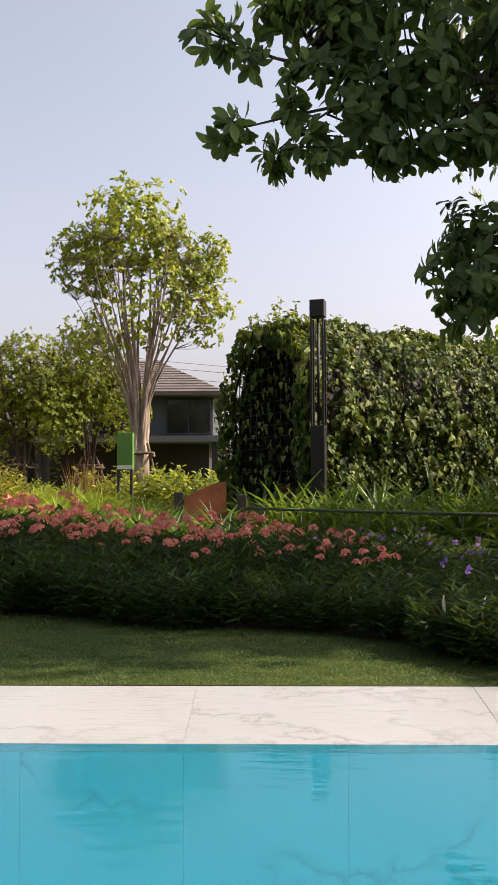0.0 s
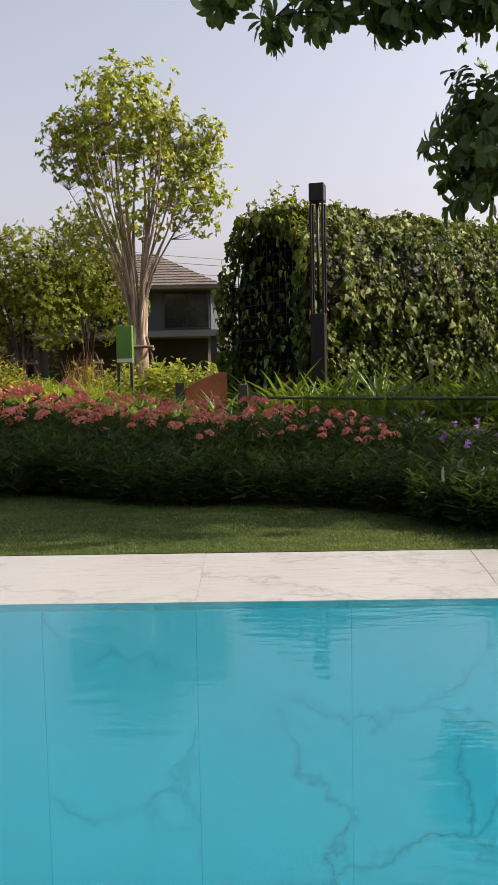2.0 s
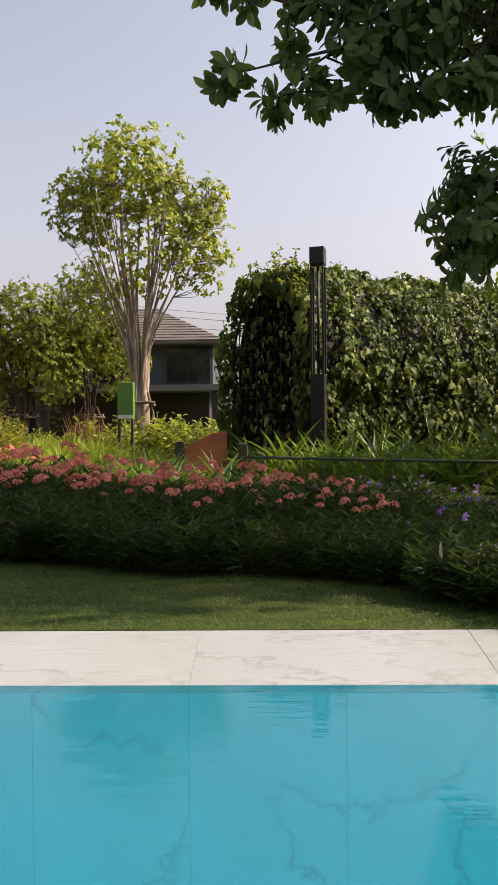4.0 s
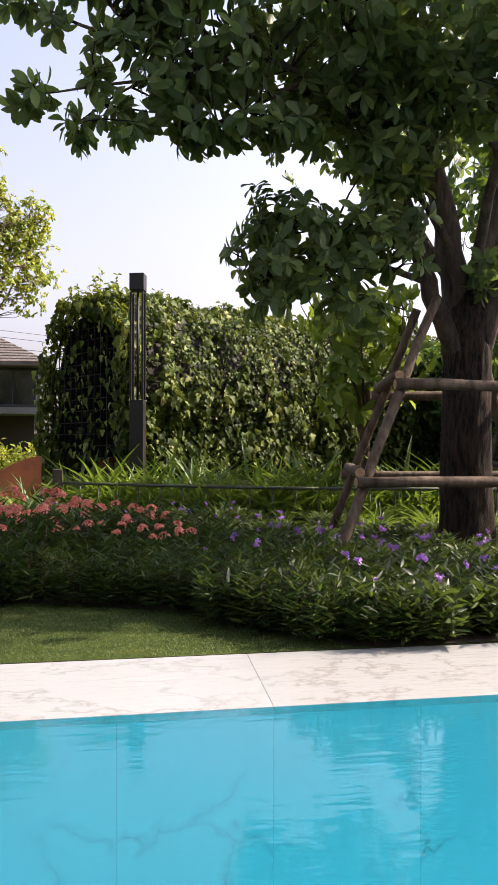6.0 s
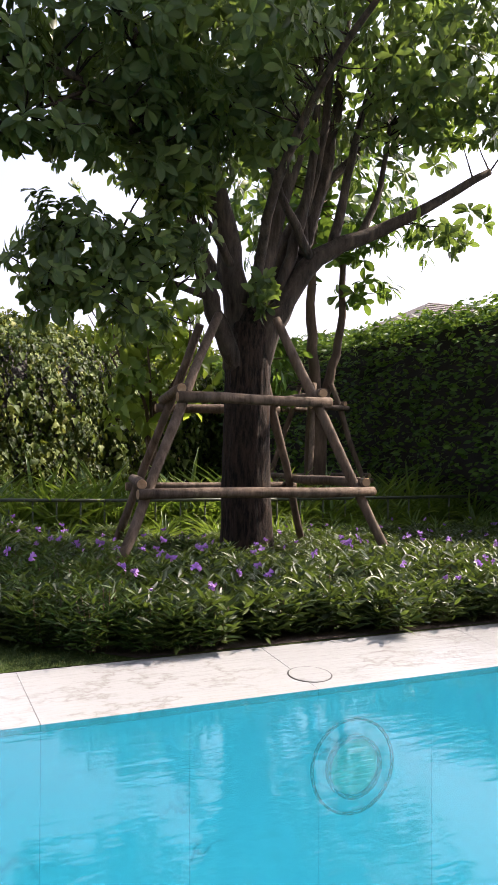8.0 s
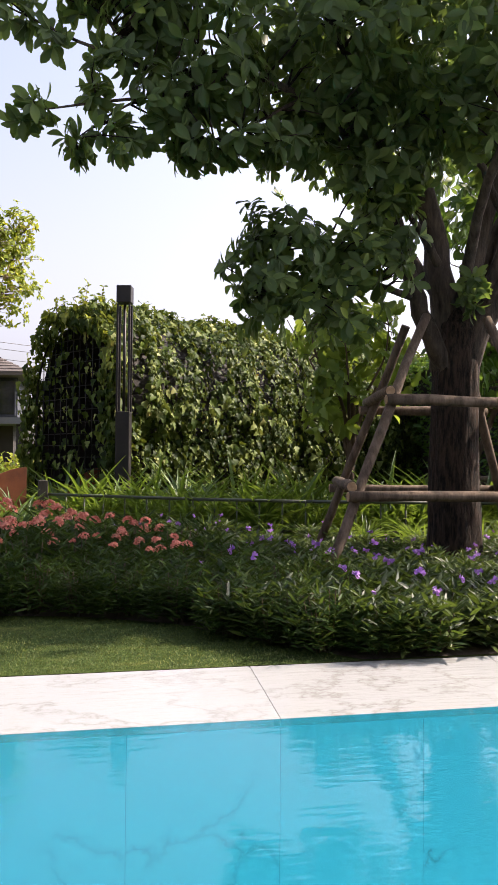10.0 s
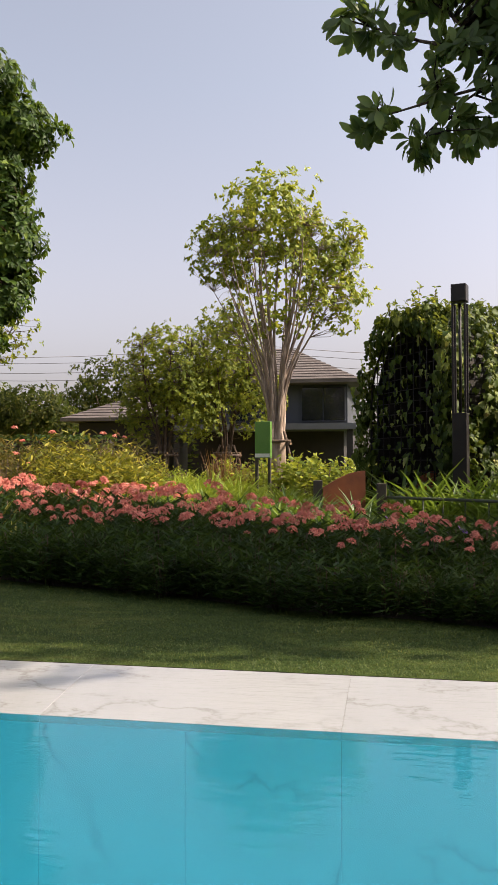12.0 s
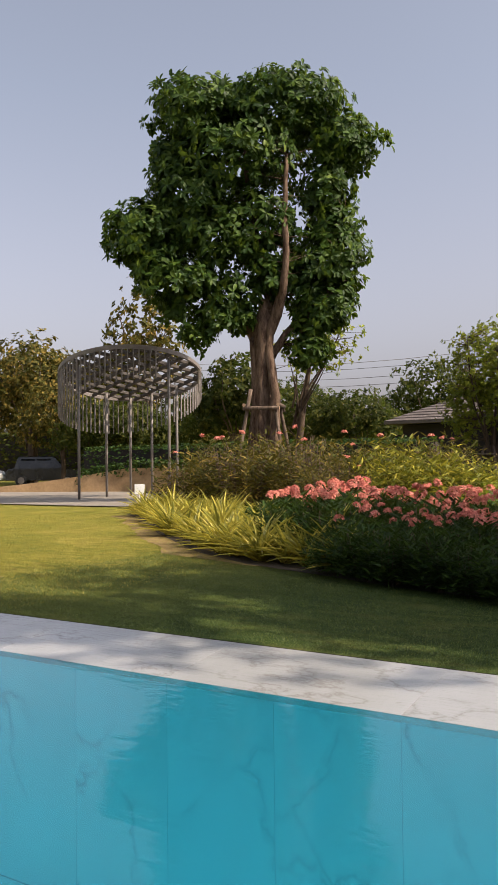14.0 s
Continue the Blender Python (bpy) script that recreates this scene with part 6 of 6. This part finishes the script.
light = thing("pool_light", (2.32, PY1 - 0.001, -0.36), 0, label="round underwater wall lamp, switched off, with a dark ring", category="pool lamp")
part("outer_ring", ring_mesh(0.215, 0.012, 0.012), RINGDARK, light)
part("inner_ring", ring_mesh(0.140, 0.014, 0.030), RINGDARK, light)
bm = bmesh.new()
tube(bm, ((0, 0.0, 0), (0, -0.016, 0), (0, -0.022, 0)), (0.128, 0.122, 0.09), 32)
lens = part("lens", bm, LENS, light, "pale green ribbed glass")
for k in range(-4, 5):
    h = math.sqrt(0.1 ** 2 - (k * 0.02) ** 2)
    part("rib", bevelled((-h, -0.028, k * 0.02 - 0.004), (h, -0.02, k * 0.02 + 0.004), 0.002), LENS, lens)

# ---- lawn blades ----
def blades(n, x0, x1, y0, y1, seed, size, keep):
    rng = np.random.default_rng(seed)
    p = np.stack((rng.uniform(x0, x1, n), rng.uniform(y0, y1, n), np.full(n, G)), axis=1)
    p = p[np.array([keep(a, b) for a, b in p[:, :2]])]
    n = len(p)
    d = rand_dirs(rng, n, 0.25, 0.9)
    h = size * rng.uniform(0.5, 1.3, n)
    side = np.stack((-d[:, 1], d[:, 0], np.zeros(n)), axis=1)
    side /= np.linalg.norm(side, axis=1, keepdims=True)
    w = 0.0016 + 0.0006 * size * 40
    v = np.stack((p - side * w, p + side * w, p + d * h[:, None]), axis=1).reshape(-1, 3)
    f = np.arange(n * 3).reshape(-1, 3)
    return v, f


def on_lawn(x, y):
    return 4.215 < y < (bed_front(x) - 0.02 if x > -11.6 else 40)


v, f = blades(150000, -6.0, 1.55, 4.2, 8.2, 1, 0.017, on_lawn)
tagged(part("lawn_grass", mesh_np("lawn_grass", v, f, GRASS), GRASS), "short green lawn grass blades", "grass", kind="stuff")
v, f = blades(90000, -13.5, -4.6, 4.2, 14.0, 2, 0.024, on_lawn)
tagged(part("lawn_grass", mesh_np("lawn_grass", v, f, GRASS_SUNLIT), GRASS_SUNLIT), "short lawn grass blades, green and straw-coloured", "grass", kind="stuff")

# ---- marble slabs of the pool's edge and tiles of its far wall ----
GAP = 0.0008
rise = 0.060
slab_bm = bmesh.new()
v = box(slab_bm, (GAP, 0.0, -0.03), (1.21 - GAP, CW, 0.0))
for q in v:
    q.co.z += rise * q.co.y / CW
bmesh.ops.bevel(slab_bm, geom=slab_bm.edges[:], offset=0.001, segments=1, affect="EDGES")
slab_me = bpy.data.meshes.new("slab")
slab_bm.to_mesh(slab_me)
slab_me.materials.append(MARBLE)
x = -0.272 - 1.21 * 11
while x < PX1 - 1.2:
    ob = new("slab", slab_me)
    ob.parent = edge
    ob.location = (x, PY1, 0.0)
    x += 1.21
tile_me = bpy.data.meshes.new("wall_tile")
tbm = bevelled((0.0013, 0.0, -1.21), (0.605 - 0.0013, 0.012, -0.0015), 0.0004)
tbm.to_mesh(tile_me)
tbm.free()
tile_me.materials.append(POOL_MARBLE)
x = -0.272 - 0.605 * 22
while x < PX1 - 0.6:
    ob = new("wall_tile", tile_me)
    ob.parent = pool
    ob.location = (x, PY1 - 0.0029, -0.03)
    x += 0.605
